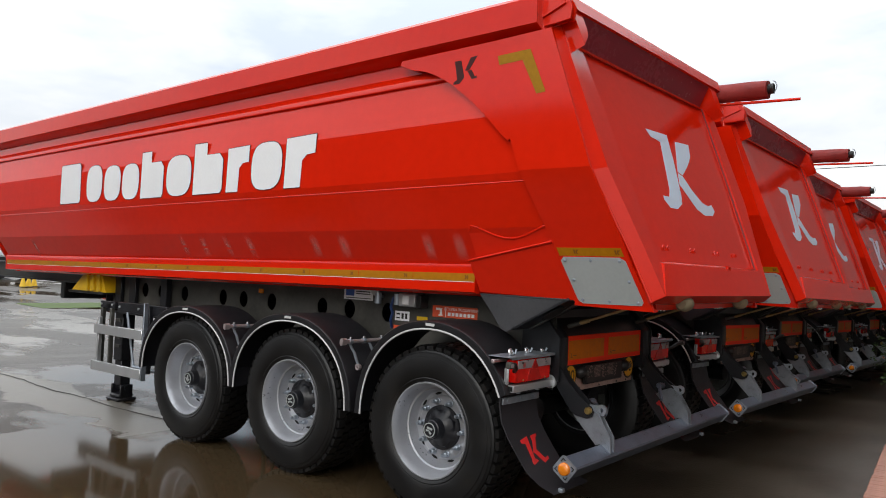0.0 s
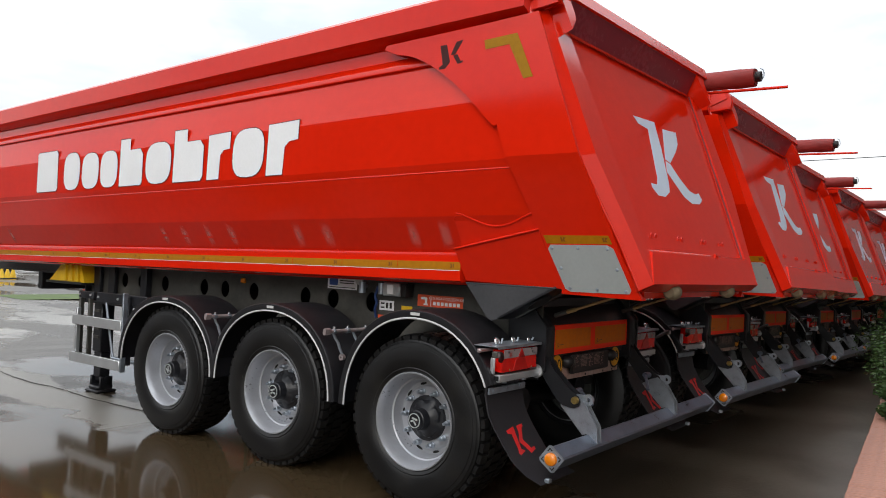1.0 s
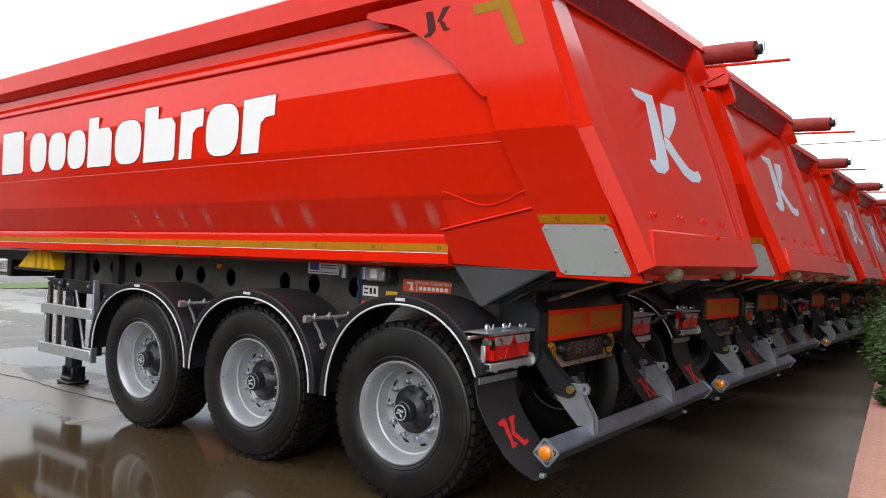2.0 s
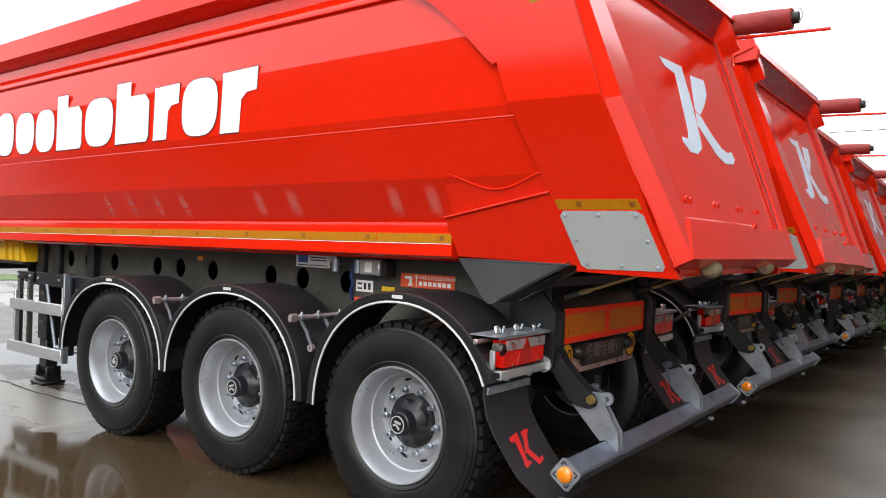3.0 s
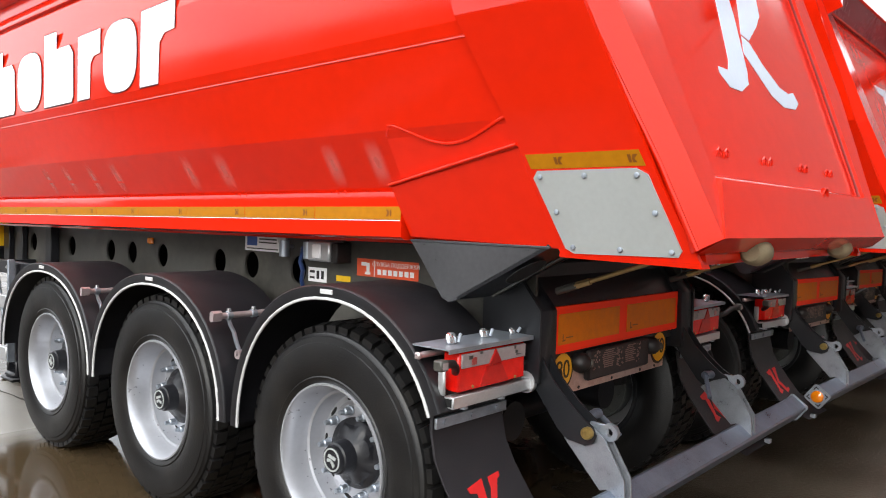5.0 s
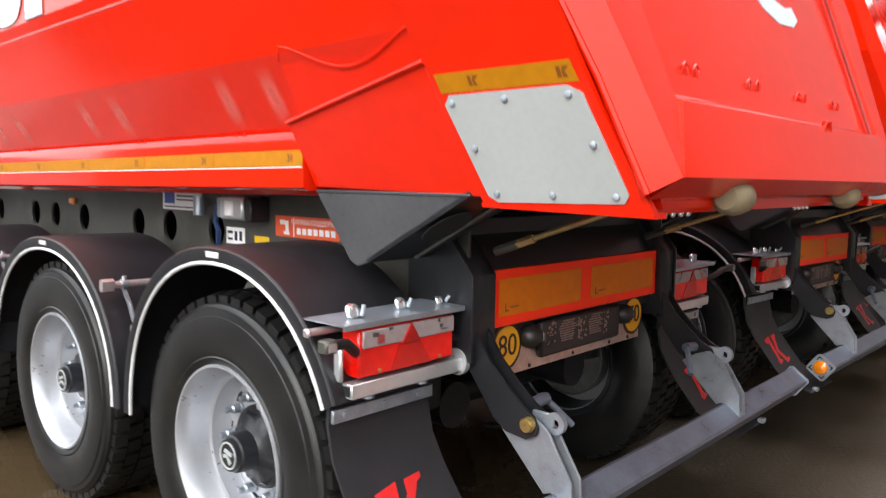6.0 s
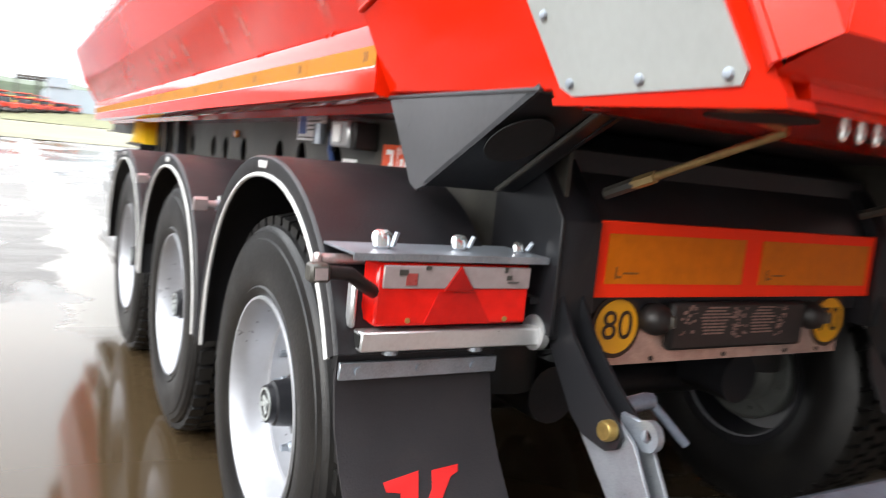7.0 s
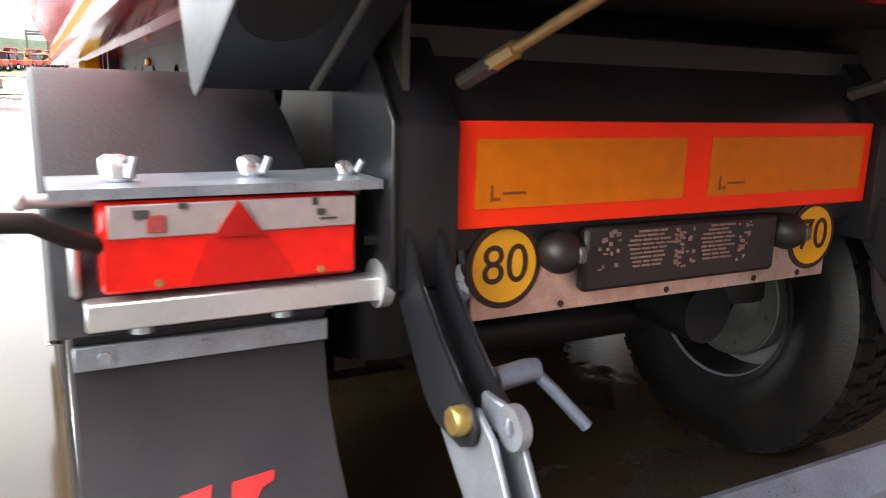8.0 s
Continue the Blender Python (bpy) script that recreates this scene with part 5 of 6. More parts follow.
def build_flap(root, s):
    """Curved rubber flap that bows back under the lamp towards the bumper."""
    x0, x1 = 1.163, 0.772
    bm = B()
    grid = []
    for off in (0.0, 0.012):
        rows = []
        for y, z in FLAP_LINE:
            rows.append([bm.verts.new((s * (x0 + (x1 - x0) * k / 4), y + off, z + off * 0.5)) for k in range(5)])
        grid.append(rows)
    n = len(FLAP_LINE) - 1
    for rows in grid:
        for i in range(n):
            for k in range(4):
                bm.faces.new((rows[i][k], rows[i][k + 1], rows[i + 1][k + 1], rows[i + 1][k]))
    for i in range(n):
        for k in (0, 4):
            bm.faces.new((grid[0][i][k], grid[0][i + 1][k], grid[1][i + 1][k], grid[1][i][k]))
    for i in (0, n):
        for k in range(4):
            bm.faces.new((grid[0][i][k], grid[0][i][k + 1], grid[1][i][k + 1], grid[1][i][k]))
    flap = part("mud_flap", bm, FLAP, root, "black rubber mud flap with red emblem")
    bm = box(B(), min(s * x0, s * x1), max(s * x0, s * x1), 0.654, 0.666, 0.758, 0.796, 0.002)
    strip = part("clamp_strip", bm, STEEL, flap, "steel clamp strip")
    for x in (1.12, 0.975, 0.835):
        bm = B()
        tube(bm, [(s * x, 0.657, 0.777), (s * x, 0.648, 0.777)], 0.010, 8)
        part("rivet", bm, STEEL, strip)
    bm = box(B(), min(s * 1.10, s * 1.07), max(s * 1.10, s * 1.07), 0.285, 0.315, 0.322, 0.345, 0.003)
    part("flap_clip", bm, STEEL, flap)

    def on(a, b, d):
        return (a, flap_y(b) - d - 0.0015, b - d * 0.4)
    bm = B()
    for poly in ([(1.095, 0.585), (0.985, 0.60), (1.005, 0.535), (1.03, 0.47), (0.995, 0.452), (1.075, 0.436), (1.085, 0.45), (1.068, 0.47), (1.05, 0.56), (1.09, 0.566)],
                 [(0.945, 0.597), (0.86, 0.603), (0.865, 0.588), (0.89, 0.58), (0.96, 0.508), (1.01, 0.50), (0.955, 0.56)],
                 [(1.005, 0.507), (0.955, 0.515), (0.905, 0.455), (0.86, 0.462), (0.862, 0.446), (0.94, 0.43)]):
        prism(bm, [(s * (0.978 + 0.8 * (a - 0.978)), 0.518 + 0.82 * (b - 0.542)) if s < 0 else (0.968 - 0.8 * (a - 0.978), 0.518 + 0.82 * (b - 0.542)) for a, b in poly], on, 0.0012, 0.0022)
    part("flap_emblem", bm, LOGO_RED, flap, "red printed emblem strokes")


def build_bumper(root):
    bm = B()
    # rounded box bar, turned on edge
    yc, zc, w = 0.279, 0.456, 0.049
    ring = [(-w, -w * .8), (-w * .8, -w), (w * .8, -w), (w, -w * .8), (w, w * .8), (w * .8, w), (-w * .8, w), (-w, w * .8)]
    ca, sa = math.cos(radians(37)), math.sin(radians(37))
    prism(bm, [(yc + a * ca - b * sa, zc + a * sa + b * ca) for a, b in ring], side, -1.09, 1.43)
    bar = part("bumper_bar", bm, BAR_STEEL, root, "galvanised underrun bumper bar")
    for s in (-1, 1):
        bm = B()
        end = 1.10 if s < 0 else 1.44
        prism(bm, [(yc + a * ca - b * sa, zc + a * sa + b * ca) for a, b in [(p * 1.16, q * 1.16) for p, q in ring]], side, s * (end - 0.0095), s * end)
        cap = part("end_cap", bm, STEEL, bar, "galvanised end cap")
        for q in range(4):
            bm = B()
            qa, k0 = math.pi / 2 * q + radians(37), 0.044
            for poly in ([(k0, k0), (k0 - 0.022, k0), (k0 - 0.022, k0 - 0.006), (k0, k0 - 0.006)], [(k0, k0 - 0.006), (k0 - 0.006, k0 - 0.006), (k0 - 0.006, k0 - 0.024), (k0, k0 - 0.024)]):
                prism(bm, [(yc + a * math.cos(qa) - b * math.sin(qa), zc + a * math.sin(qa) + b * math.cos(qa)) for a, b in poly], side, s * (end + 0.0005), s * (end + 0.0015))
            part("corner_mark", bm, INK, cap)
        bm = B()
        lathe_x(bm, [(s * end, 0.037), (s * (end + 0.013), 0.034), (s * (end + 0.022), 0.02), (s * (end + 0.024), 0.0)], yc, zc, 20)
        part("amber_reflector", bm, LENS_AMBER, cap, "round amber lamp")
        # lower arm with lug and locking lever
        bm = B()
        for x in (0.596, 0.643):
            prism(bm, [(0.478, 0.668), (0.42, 0.705), (0.36, 0.728), (0.312, 0.698), (0.228, 0.565), (0.222, 0.468), (0.296, 0.522), (0.322, 0.508)], side, s * x, s * (x + 0.010))
        prism(bm, [(0.437, 0.655), (0.335, 0.515), (0.325, 0.52), (0.427, 0.66)], side, s * 0.606, s * 0.643)
        arm = part("bumper_arm", chamfer(bm, 0.002), GALV, bar, "galvanised hinged bumper arm")
        bm = B()
        lathe_x(bm, [(s * 0.612, 0.033), (s * 0.612, 0.014), (s * 0.63, 0.014), (s * 0.63, 0.033)], 0.304, 0.716, 18, closed=True)
        box(bm, min(s * 0.614, s * 0.628), max(s * 0.614, s * 0.628), 0.311, 0.386, 0.692, 0.742, 0.004)
        part("lug", bm, STEEL, arm)
        bm = B()
        tube(bm, [(s * 0.581, 0.42, 0.738), (s * 0.52, 0.42, 0.745), (s * 0.505, 0.42, 0.743)], 0.020, 10)
        tube(bm, [(s * 0.51, 0.42, 0.743), (s * 0.485, 0.40, 0.715), (s * 0.437, 0.365, 0.655)], 0.011, 10)
        part("locking_lever", bm, BAR_STEEL, arm)


def build_side_guard(root, s):
    """Pale aluminium side guard frame hung from black brackets beside the landing leg."""
    x = 1.125

    def bx(bm, a, b, *rest):
        return box(bm, min(s * a, s * b), max(s * a, s * b), *rest)
    g = new("side_guard")
    g.parent = root
    tagged(g, "pale aluminium side guard frame")
    for z, y1 in ((0.41, 5.50), (0.765, 5.47)):
        bm = bx(B(), x, x - 0.03, 4.61, y1, z, z + 0.09, 0.004)
        part("guard_rail", bm, ALU, g)
    bm = bx(B(), x - 0.032, x - 0.07, 5.44, 5.47, 0.40, 0.92, 0.003)
    part("guard_post", bm, ALU, g)
    bm = bx(B(), x - 0.006, x - 0.05, 4.588, 4.608, 0.40, 1.10, 0.002)
    part("guard_post", bm, STEEL, g)
    bm = bx(B(), x - 0.05, x - 0.09, 4.575, 4.60, 0.46, 1.07, 0.002)
    part("guard_hanger", bm, BLACK, g)
    for y in (5.30, 5.47):
        bm = bx(B(), x - 0.075, x - 0.115, y, y + 0.03, 0.46, 1.01, 0.003)
        part("guard_hanger", bm, GREY_WEB, g)
    bm = bx(B(), x - 0.08, x - 0.12, 4.35, 5.19, 0.99, 1.08, 0.004)
    bx(bm, 0.66, x - 0.08, 4.64, 4.70, 0.99, 1.05, 0.004)
    beam = part("guard_beam", bm, BLACK, g)
    bm = bx(B(), x - 0.08, x - 0.12, 5.25, 5.52, 1.01, 1.075, 0.004)
    bx(bm, 0.66, x - 0.08, 5.33, 5.39, 0.99, 1.05, 0.004)
    fore = part("guard_beam", bm, BLACK, g)
    for owner, y, z in ((beam, 5.15, 1.035), (beam, 4.81, 1.035), (beam, 4.69, 1.035), (fore, 5.49, 1.045), (fore, 5.29, 1.045)):
        bm = B()
        tube(bm, [(s * (x - 0.082), y, z), (s * (x - 0.070), y, z)], 0.012, 6)
        part("guard_bolt", bm, ALU, owner)
    bm = B()
    tube(bm, [(s * 1.04, 5.02, 0.99), (s * 1.02, 4.90, 0.49)], 0.013, 8)
    tube(bm, [(s * 1.02, 4.90, 0.49), (s * 1.0, 4.5, 0.48)], 0.017, 8)
    part("guard_brace", bm, STEEL, g)


def build_landing_leg(root, s):
    def bx(bm, a, b, *rest):
        return box(bm, min(s * a, s * b), max(s * a, s * b), *rest)
    leg = part("landing_leg", bx(B(), 0.51, 0.65, 5.80, 5.96, 0.42, 0.92, 0.008), BLACK, root, "black landing leg")
    part("inner_leg", bx(B(), 0.525, 0.635, 5.815, 5.945, 0.16, 0.42, 0.006), BLACK, leg)
    bm = bx(B(), 0.47, 0.69, 5.76, 6.0, 0.001, 0.035, 0.012)
    bx(bm, 0.49, 0.67, 5.79, 5.97, 0.03, 0.075, 0.016)
    for y in (5.775, 5.955):
        bx(bm, 0.51, 0.65, y, y + 0.025, 0.03, 0.17, 0.008)
    foot = part("foot_plate", bm, BLACK, leg)
    bm = B()
    tube(bm, [(s * 0.58, 5.755, 0.14), (s * 0.58, 6.0, 0.14)], 0.032, 12)
    part("foot_pivot", bm, BLACK, foot)
    bm = B()
    for i in range(4):
        bx(bm, 0.65, 0.662, 5.83, 5.93, 0.56 + 0.09 * i, 0.59 + 0.09 * i)
    part("leg_ribs", bm, GREY_WEB, leg)


def build_chock(root):
    """A pair of yellow moulded wheel chocks in a bracket on the chassis beam."""
    bm = B()
    prism(bm, [(5.92, 1.13), (6.66, 1.13), (6.60, 1.17), (6.39, 1.32), (6.34, 1.345), (6.05, 1.345), (6.0, 1.31)], side, -0.60, -0.79)
    ch = part("wheel_chock", bm, YELLOW, root, "yellow moulded wheel chock")
    for y in (6.0, 6.13, 6.26):
        bm = B()
        prism(bm, [(y, 1.145), (y + 0.075, 1.145), (y + 0.07, 1.21), (y + 0.05, 1.24), (y + 0.065, 1.31), (y + 0.02, 1.31)], side, -0.791, -0.815)
        part("chock_rib", bm, YELLOW, ch)
    bm = box(B(), -0.82, -0.60, 5.92, 6.68, 1.105, 1.129, 0.004)
    part("chock_bracket", bm, BLACK, ch)


def build_stickers(root):
    x = -0.6565

    def card(name, y0, y1, z0, z1, mat, label=""):
        bm = box(B(), x - 0.001, x, y0, y1, z0, z1)
        return part(name, bm, mat, root, label, smooth=0)

    def bars(parent, name, items, mat):
        for y0, y1, z0, z1 in items:
            part(name, box(B(), x - 0.002, x - 0.0012, y0, y1, z0, z1), mat, parent, smooth=0)
    c = card("info_sticker", 2.20, 2.51, 1.262, 1.365, WHITE_VINYL, "white and blue data sticker")
    bars(c, "blue_print", [(2.40, 2.49, 1.29, 1.35)], STICKER_BLUE)
    bars(c, "print_bar", [(2.23, 2.38, 1.34, 1.352), (2.23, 2.38, 1.322, 1.330), (2.23, 2.38, 1.305, 1.312), (2.22, 2.49, 1.272, 1.278)], GREY_WEB)
    c = card("service_sticker", 1.225, 1.615, 1.187, 1.268, STICKER_RED, "orange-red sticker with pale print bars")
    bars(c, "print_bar", [(1.25 + 0.034 * i, 1.274 + 0.034 * i, 1.200, 1.224) for i in range(7)] + [(1.495, 1.50, 1.19, 1.262)], WHITE_VINYL)
    bars(c, "phone_mark", [(1.53, 1.55, 1.20, 1.25), (1.55, 1.585, 1.235, 1.252), (1.525, 1.56, 1.196, 1.208)], WHITE_VINYL)
    words = bpy.data.curves.new("sticker_words", "FONT")
    words.body, words.size, words.align_x, words.align_y, words.extrude = "СЛУЖБА ПОДДЕРЖКИ", 0.026, "CENTER", "CENTER", 0.0004
    ob = new("sticker_words", words)
    ob.parent = c
    ob.matrix_basis = pose(x - 0.0018, 1.365, 1.246, 90, 0, -90)
    words.materials.append(WHITE_VINYL)
    c = card("tag_plate", 1.83, 1.97, 1.135, 1.205, WHITE_VINYL, "white tag with dark print")
    bars(c, "print_bar", [(1.85, 1.87, 1.15, 1.19), (1.885, 1.905, 1.15, 1.19), (1.92, 1.955, 1.15, 1.16), (1.92, 1.955, 1.178, 1.19)], INK)
    card("yellow_tag", 1.66, 1.76, 1.15, 1.178, YELLOW)
    card("red_tag", 1.92, 1.98, 1.07, 1.1, STICKER_RED)
    # air valve box beside the stickers
    bm = box(B(), x - 0.10, x, 1.70, 1.86, 1.245, 1.34, 0.008)
    v = part("valve_box", bm, ALU, root, "pale metal air valve box")
    bm = box(B(), x - 0.112, x - 0.10, 1.75, 1.81, 1.26, 1.325, 0.004)
    part("valve_cover", bm, WHITE_VINYL, v)
    bm = box(B(), x - 0.09, x, 1.655, 1.70, 1.24, 1.335, 0.006)
    part("valve_end", bm, INK, v)
    bm = B()
    tube(bm, [(x - 0.03, 1.90, 1.33), (x - 0.06, 1.94, 1.30), (x - 0.055, 1.965, 1.23), (x - 0.05, 1.95, 1.19), (x - 0.03, 1.985, 1.14), (x - 0.01, 1.99, 1.08)], 0.011, 8)
    part("air_hose", bm, HOSE, v, "dark blue coiled air hose")
    for y in (1.91, 2.10):
        bm = B()
        tube(bm, [(x - 0.05, y, 1.25), (x - 0.05, y, 1.33)], 0.026, 10)
        tube(bm, [(x, y, 1.30), (x - 0.07, y, 1.30)], 0.012, 8)
        part("hose_coupling", bm, STEEL, v)
    bm = B()
    lathe_x(bm, [(x - 0.012, 0.0), (x - 0.012, 0.036), (x, 0.036)], 2.175, 1.34, 18)
    part("round_gauge", bm, TRIM, v)


def build_trailer():
    root = tagged(new("tipper_trailer"), "glossy red three-axle half-pipe tipper semi-trailer on wet concrete", "trailer", "parked tipper trailers")
    body = build_body(root)
    build_rear_frame(root, body)
    build_tailgate(root)
    build_tarp_roll(root)
    build_chassis(root)
    cache = {}
    for s in (-1, 1):
        for y in AXLES:
            build_wheel(y, s, root, cache)
        for i, y in enumerate(AXLES):
            build_mudguard(root, *GUARDS[i], s, i == 0)
        build_bracket(root, (AXLES[0] + AXLES[1]) / 2 + 0.09, s)
        build_bracket(root, (AXLES[1] + AXLES[2]) / 2 + 0.09, s)
        build_side_guard(root, s)
        build_landing_leg(root, s)
    for ob in cache.values():
        bpy.data.objects.remove(ob)
    build_rear(root)
    build_stickers(root)
    build_chock(root)
    return root


trailer = build_trailer()
for x, dy, turn in ((2.98, 0.0, 0.0), (5.98, 0.28, -0.1), (8.98, 0.21, 0.1), (11.98, 0.25, 0.0), (14.98, 0.22, -0.1), (17.98, 0.27, 0.1), (20.98, 0.24, 0.0), (23.98, 0.26, 0.1)):
    copy_thing(trailer, pose(x, dy, -0.022 * (x - 1.2), 0, 1.26, turn))


# ---- unseen added wall: closes the yard behind the kerb, darkens reflections and far rears ----
bm = box(B(), -5.6, 6.0, -4.4, -4.1, -1.5, 12.0)
box(bm, 5.7, 6.0, -4.1, -2.9, -1.5, 12.0)
box(bm, 5.7, 60, -2.9, -2.6, -1.5, 12.0)
unseen_wall_south = part("unseen_wall_south", bm, WALL_GREY, None)
unseen_wall_south.matrix_world = Matrix.Translation((0.863, -0.832, 0)) @ Matrix.Rotation(math.atan(0.0915), 4, "Z")
tagged(unseen_wall_south, "unseen plain grey wall added behind the kerb to darken reflections", "wall", kind="structure")


# ---- unseen added wall: closes the yard's open side, darkens the flank's reflections ----
bm = box(B(), -11.3, -11.0, 2.6, 26.0, -0.5, 5.0)
tagged(part("unseen_wall_west", bm, WALL, None), "unseen plain dark brown wall added to darken flank reflections", "wall", kind="structure")


# ---- brick edging and hedge ----
KERB_TURN = math.atan(0.0915)


def build_kerb():
    """A raised strip paved in brick: a soldier course along the edge and flat pavers behind it."""
    m = Matrix.Translation((0.863, -0.832, 0)) @ Matrix.Rotation(KERB_TURN, 4, "Z")
    bm = B()
    prism(bm, [(-0.02, -0.1), (-1.02, -0.1), (-1.02, 0.055), (-0.02, 0.055)], lambda a, b, d: (d, a, b - (0.022 * max(0.0, d - 0.4))), -1.24, 0.4)
    prism(bm, [(-0.02, -0.1), (-1.02, -0.1), (-1.02, 0.055), (-0.02, 0.055)], lambda a, b, d: (d, a, b - (0.022 * max(0.0, d - 0.4))), 0.4, 24)
    kerb = tagged(part("kerb", bm, MORTAR, None), "raised red brick kerb strip beside the wet yard", "kerb", kind="structure")
    kerb.matrix_world = m
    bm = box(B(), -0.031, 0.031, -0.23, 0.0, 0.0, 0.068, 0.004)
    edge = part("brick", bm, BRICK, kerb)
    bm = box(B(), -0.105, 0.105, -0.052, 0.052, 0.0, 0.066, 0.003)
    flat = part("paver", bm, BRICK, kerb)
    shapes = (edge, flat)
    x, i = -1.2, 0
    while i < 165:
        z = 0.006 - 0.022 * max(0.0, x - 0.4)
        o = new("brick", edge.data)
        o.parent = kerb
        o.matrix_basis = pose(x, random.uniform(-0.004, 0.004), z + random.uniform(-0.002, 0.002), 0, 0, random.uniform(-0.8, 0.8))
        x += 0.067
        i += 1
    for row in range(7):
        for k in range(40):
            xx = -1.12 + 0.216 * k + (0.108 if row % 2 else 0)
            o = new("paver", flat.data)
            o.parent = kerb
            o.matrix_basis = pose(xx, -0.29 - 0.108 * row, 0.004 - 0.022 * max(0.0, xx - 0.4) + random.uniform(-0.0015, 0.0015), 0, 0, random.uniform(-0.5, 0.5))
    for o in shapes:
        bpy.data.objects.remove(o)


def leaf_cluster(bm, c, r, count, size, squash=0.8):
    """Small bent leaves scattered through a lump of crown."""
    for _ in range(count):
        d = Vector((random.gauss(0, 1), random.gauss(0, 1), random.gauss(0, 1))).normalized() * r * random.uniform(0.35, 1.0) ** 0.6
        d.z *= squash
        p = Vector(c) + d
        n = (d.normalized() + Vector((random.uniform(-1, 1), random.uniform(-1, 1), random.uniform(-0.3, 1)))).normalized()
        a = n.cross(Vector((0.3, 0.2, 0.9))).normalized()
        b = n.cross(a)
        s = size * random.uniform(0.6, 1.3)
        w = [bm.verts.new(p + q) for q in (-a * s, b * s * 0.45 + n * s * 0.15, a * s, -b * s * 0.45 + n * s * 0.15)]
        bm.faces.new(w)


def build_shrub(x, y, z, width, height):
    root = tagged(new("shrub"), "loose green leafy shrub growing over the brick kerb", "shrub", "shrubs along the kerb")
    root.matrix_world = pose(x, y, z)
    bm = B()
    tips = []
    for i in range(9):
        a = random.uniform(0, 6.28)
        t = Vector((math.cos(a) * width * random.uniform(0.2, 0.5), math.sin(a) * width * random.uniform(0.2, 0.5), height * random.uniform(0.45, 0.95)))
        tips.append(t)
        tube(bm, [(0, 0, 0), t * 0.5 + Vector((0, 0, 0.08)), t], 0.008, 5)
    part("stem", bm, BARK, root)
    bm = B()
    for t in tips:
        leaf_cluster(bm, t, width * 0.34, 150, 0.026)
        leaf_cluster(bm, t * 0.55, width * 0.3, 90, 0.024)
    part("crown", bm, LEAF, root, smooth=0)


# ---- far yard ----
def build_tractor_mesh():
    """A farm machine: chassis, bonnet, cab, four wheels with pale rims."""
    root = tagged(new("farm_tractor"), "red and yellow farm machine parked in a far row", "tractor", "row of farm machines")
    bm = box(B(), -0.6, 0.6, -2.0, 1.2, 0.9, 1.9, 0.12)
    part("bonnet", bm, FARM_RED, root)
    bm = box(B(), -0.8, 0.8, 0.6, 2.2, 1.5, 3.1, 0.15)
    cab = part("cab", bm, GLASS, root)
    bm = box(B(), -0.9, 0.9, 0.5, 2.3, 3.1, 3.3, 0.06)
    part("cab_roof", bm, FARM_RED, cab)
    bm = box(B(), -1.6, 1.6, 2.4, 3.4, 0.5, 2.4, 0.15)
    part("implement", bm, FARM_RED, root)
    bm = box(B(), -1.3, -0.7, 2.3, 3.5, 1.2, 2.55, 0.1)
    part("hopper", bm, FARM_YELLOW, root)
    for x in (-1.0, 1.0):
        for y, r in ((-1.5, 0.65), (1.4, 0.95)):
            bm = B()
            lathe_x(bm, [(x - 0.2, r * 0.5), (x - 0.24, r * 0.8), (x - 0.18, r), (x + 0.18, r), (x + 0.24, r * 0.8), (x + 0.2, r * 0.5)], y, r, 24, closed=True)
            w = part("wheel", bm, RUBBER, root)
            bm = B()
            lathe_x(bm, [(x - 0.2, 0), (x - 0.2, r * 0.55), (x + 0.2, r * 0.55), (x + 0.2, 0)], y, r, 20)
            part("wheel_rim", bm, TRUCK_WHITE, w)
    return root


def build_car(x, y, turn):
    root = tagged(new("sedan_car"), "black saloon car parked beside the grey building", "car")
    root.matrix_world = pose(x, y, ground_z(x, y), 0, 0, turn)
    bm = B()
    prof = [(-2.35, 0.35), (-2.4, 0.62), (-2.3, 0.86), (-1.55, 0.95), (-0.75, 1.36), (0.35, 1.42), (0.95, 1.32), (1.65, 0.98), (2.3, 0.92), (2.42, 0.72), (2.38, 0.35)]
    prism(bm, prof, side, -0.86, 0.86)
    bmesh.ops.bevel(bm, geom=bm.edges[:], offset=0.06, segments=2, affect="EDGES")
    body = part("car_body", bm, CAR_PAINT, root)
    for s in (-1, 1):
        bm = B()
        prism(bm, [(-1.35, 0.98), (-0.72, 1.30), (0.32, 1.36), (0.88, 1.27), (1.35, 1.0)], side, s * 0.862, s * 0.868)
        part("side_window", bm, GLASS, body)
        for yy in (-1.45, 1.4):
            bm = B()
            lathe_x(bm, [(s * 0.70, 0.18), (s * 0.70, 0.31), (s * 0.88, 0.32), (s * 0.89, 0.2)], yy, 0.32, 24, closed=True)
            w = part("car_wheel", bm, RUBBER, root)
            bm = B()
            lathe_x(bm, [(s * 0.86, 0.0), (s * 0.87, 0.20), (s * 0.80, 0.21)], yy, 0.32, 16)
            part("alloy_rim", bm, RIM, w)
        bm = box(B(), min(s * 0.55, s * 0.84), max(s * 0.55, s * 0.84), 2.40, 2.435, 0.68, 0.84, 0.01)
        part("car_tail_lamp", bm, LENS_RED, root)
    bm = box(B(), -0.8, 0.8, 2.40, 2.45, 0.36, 0.52, 0.02)
    part("rear_bumper", bm, INK, root)


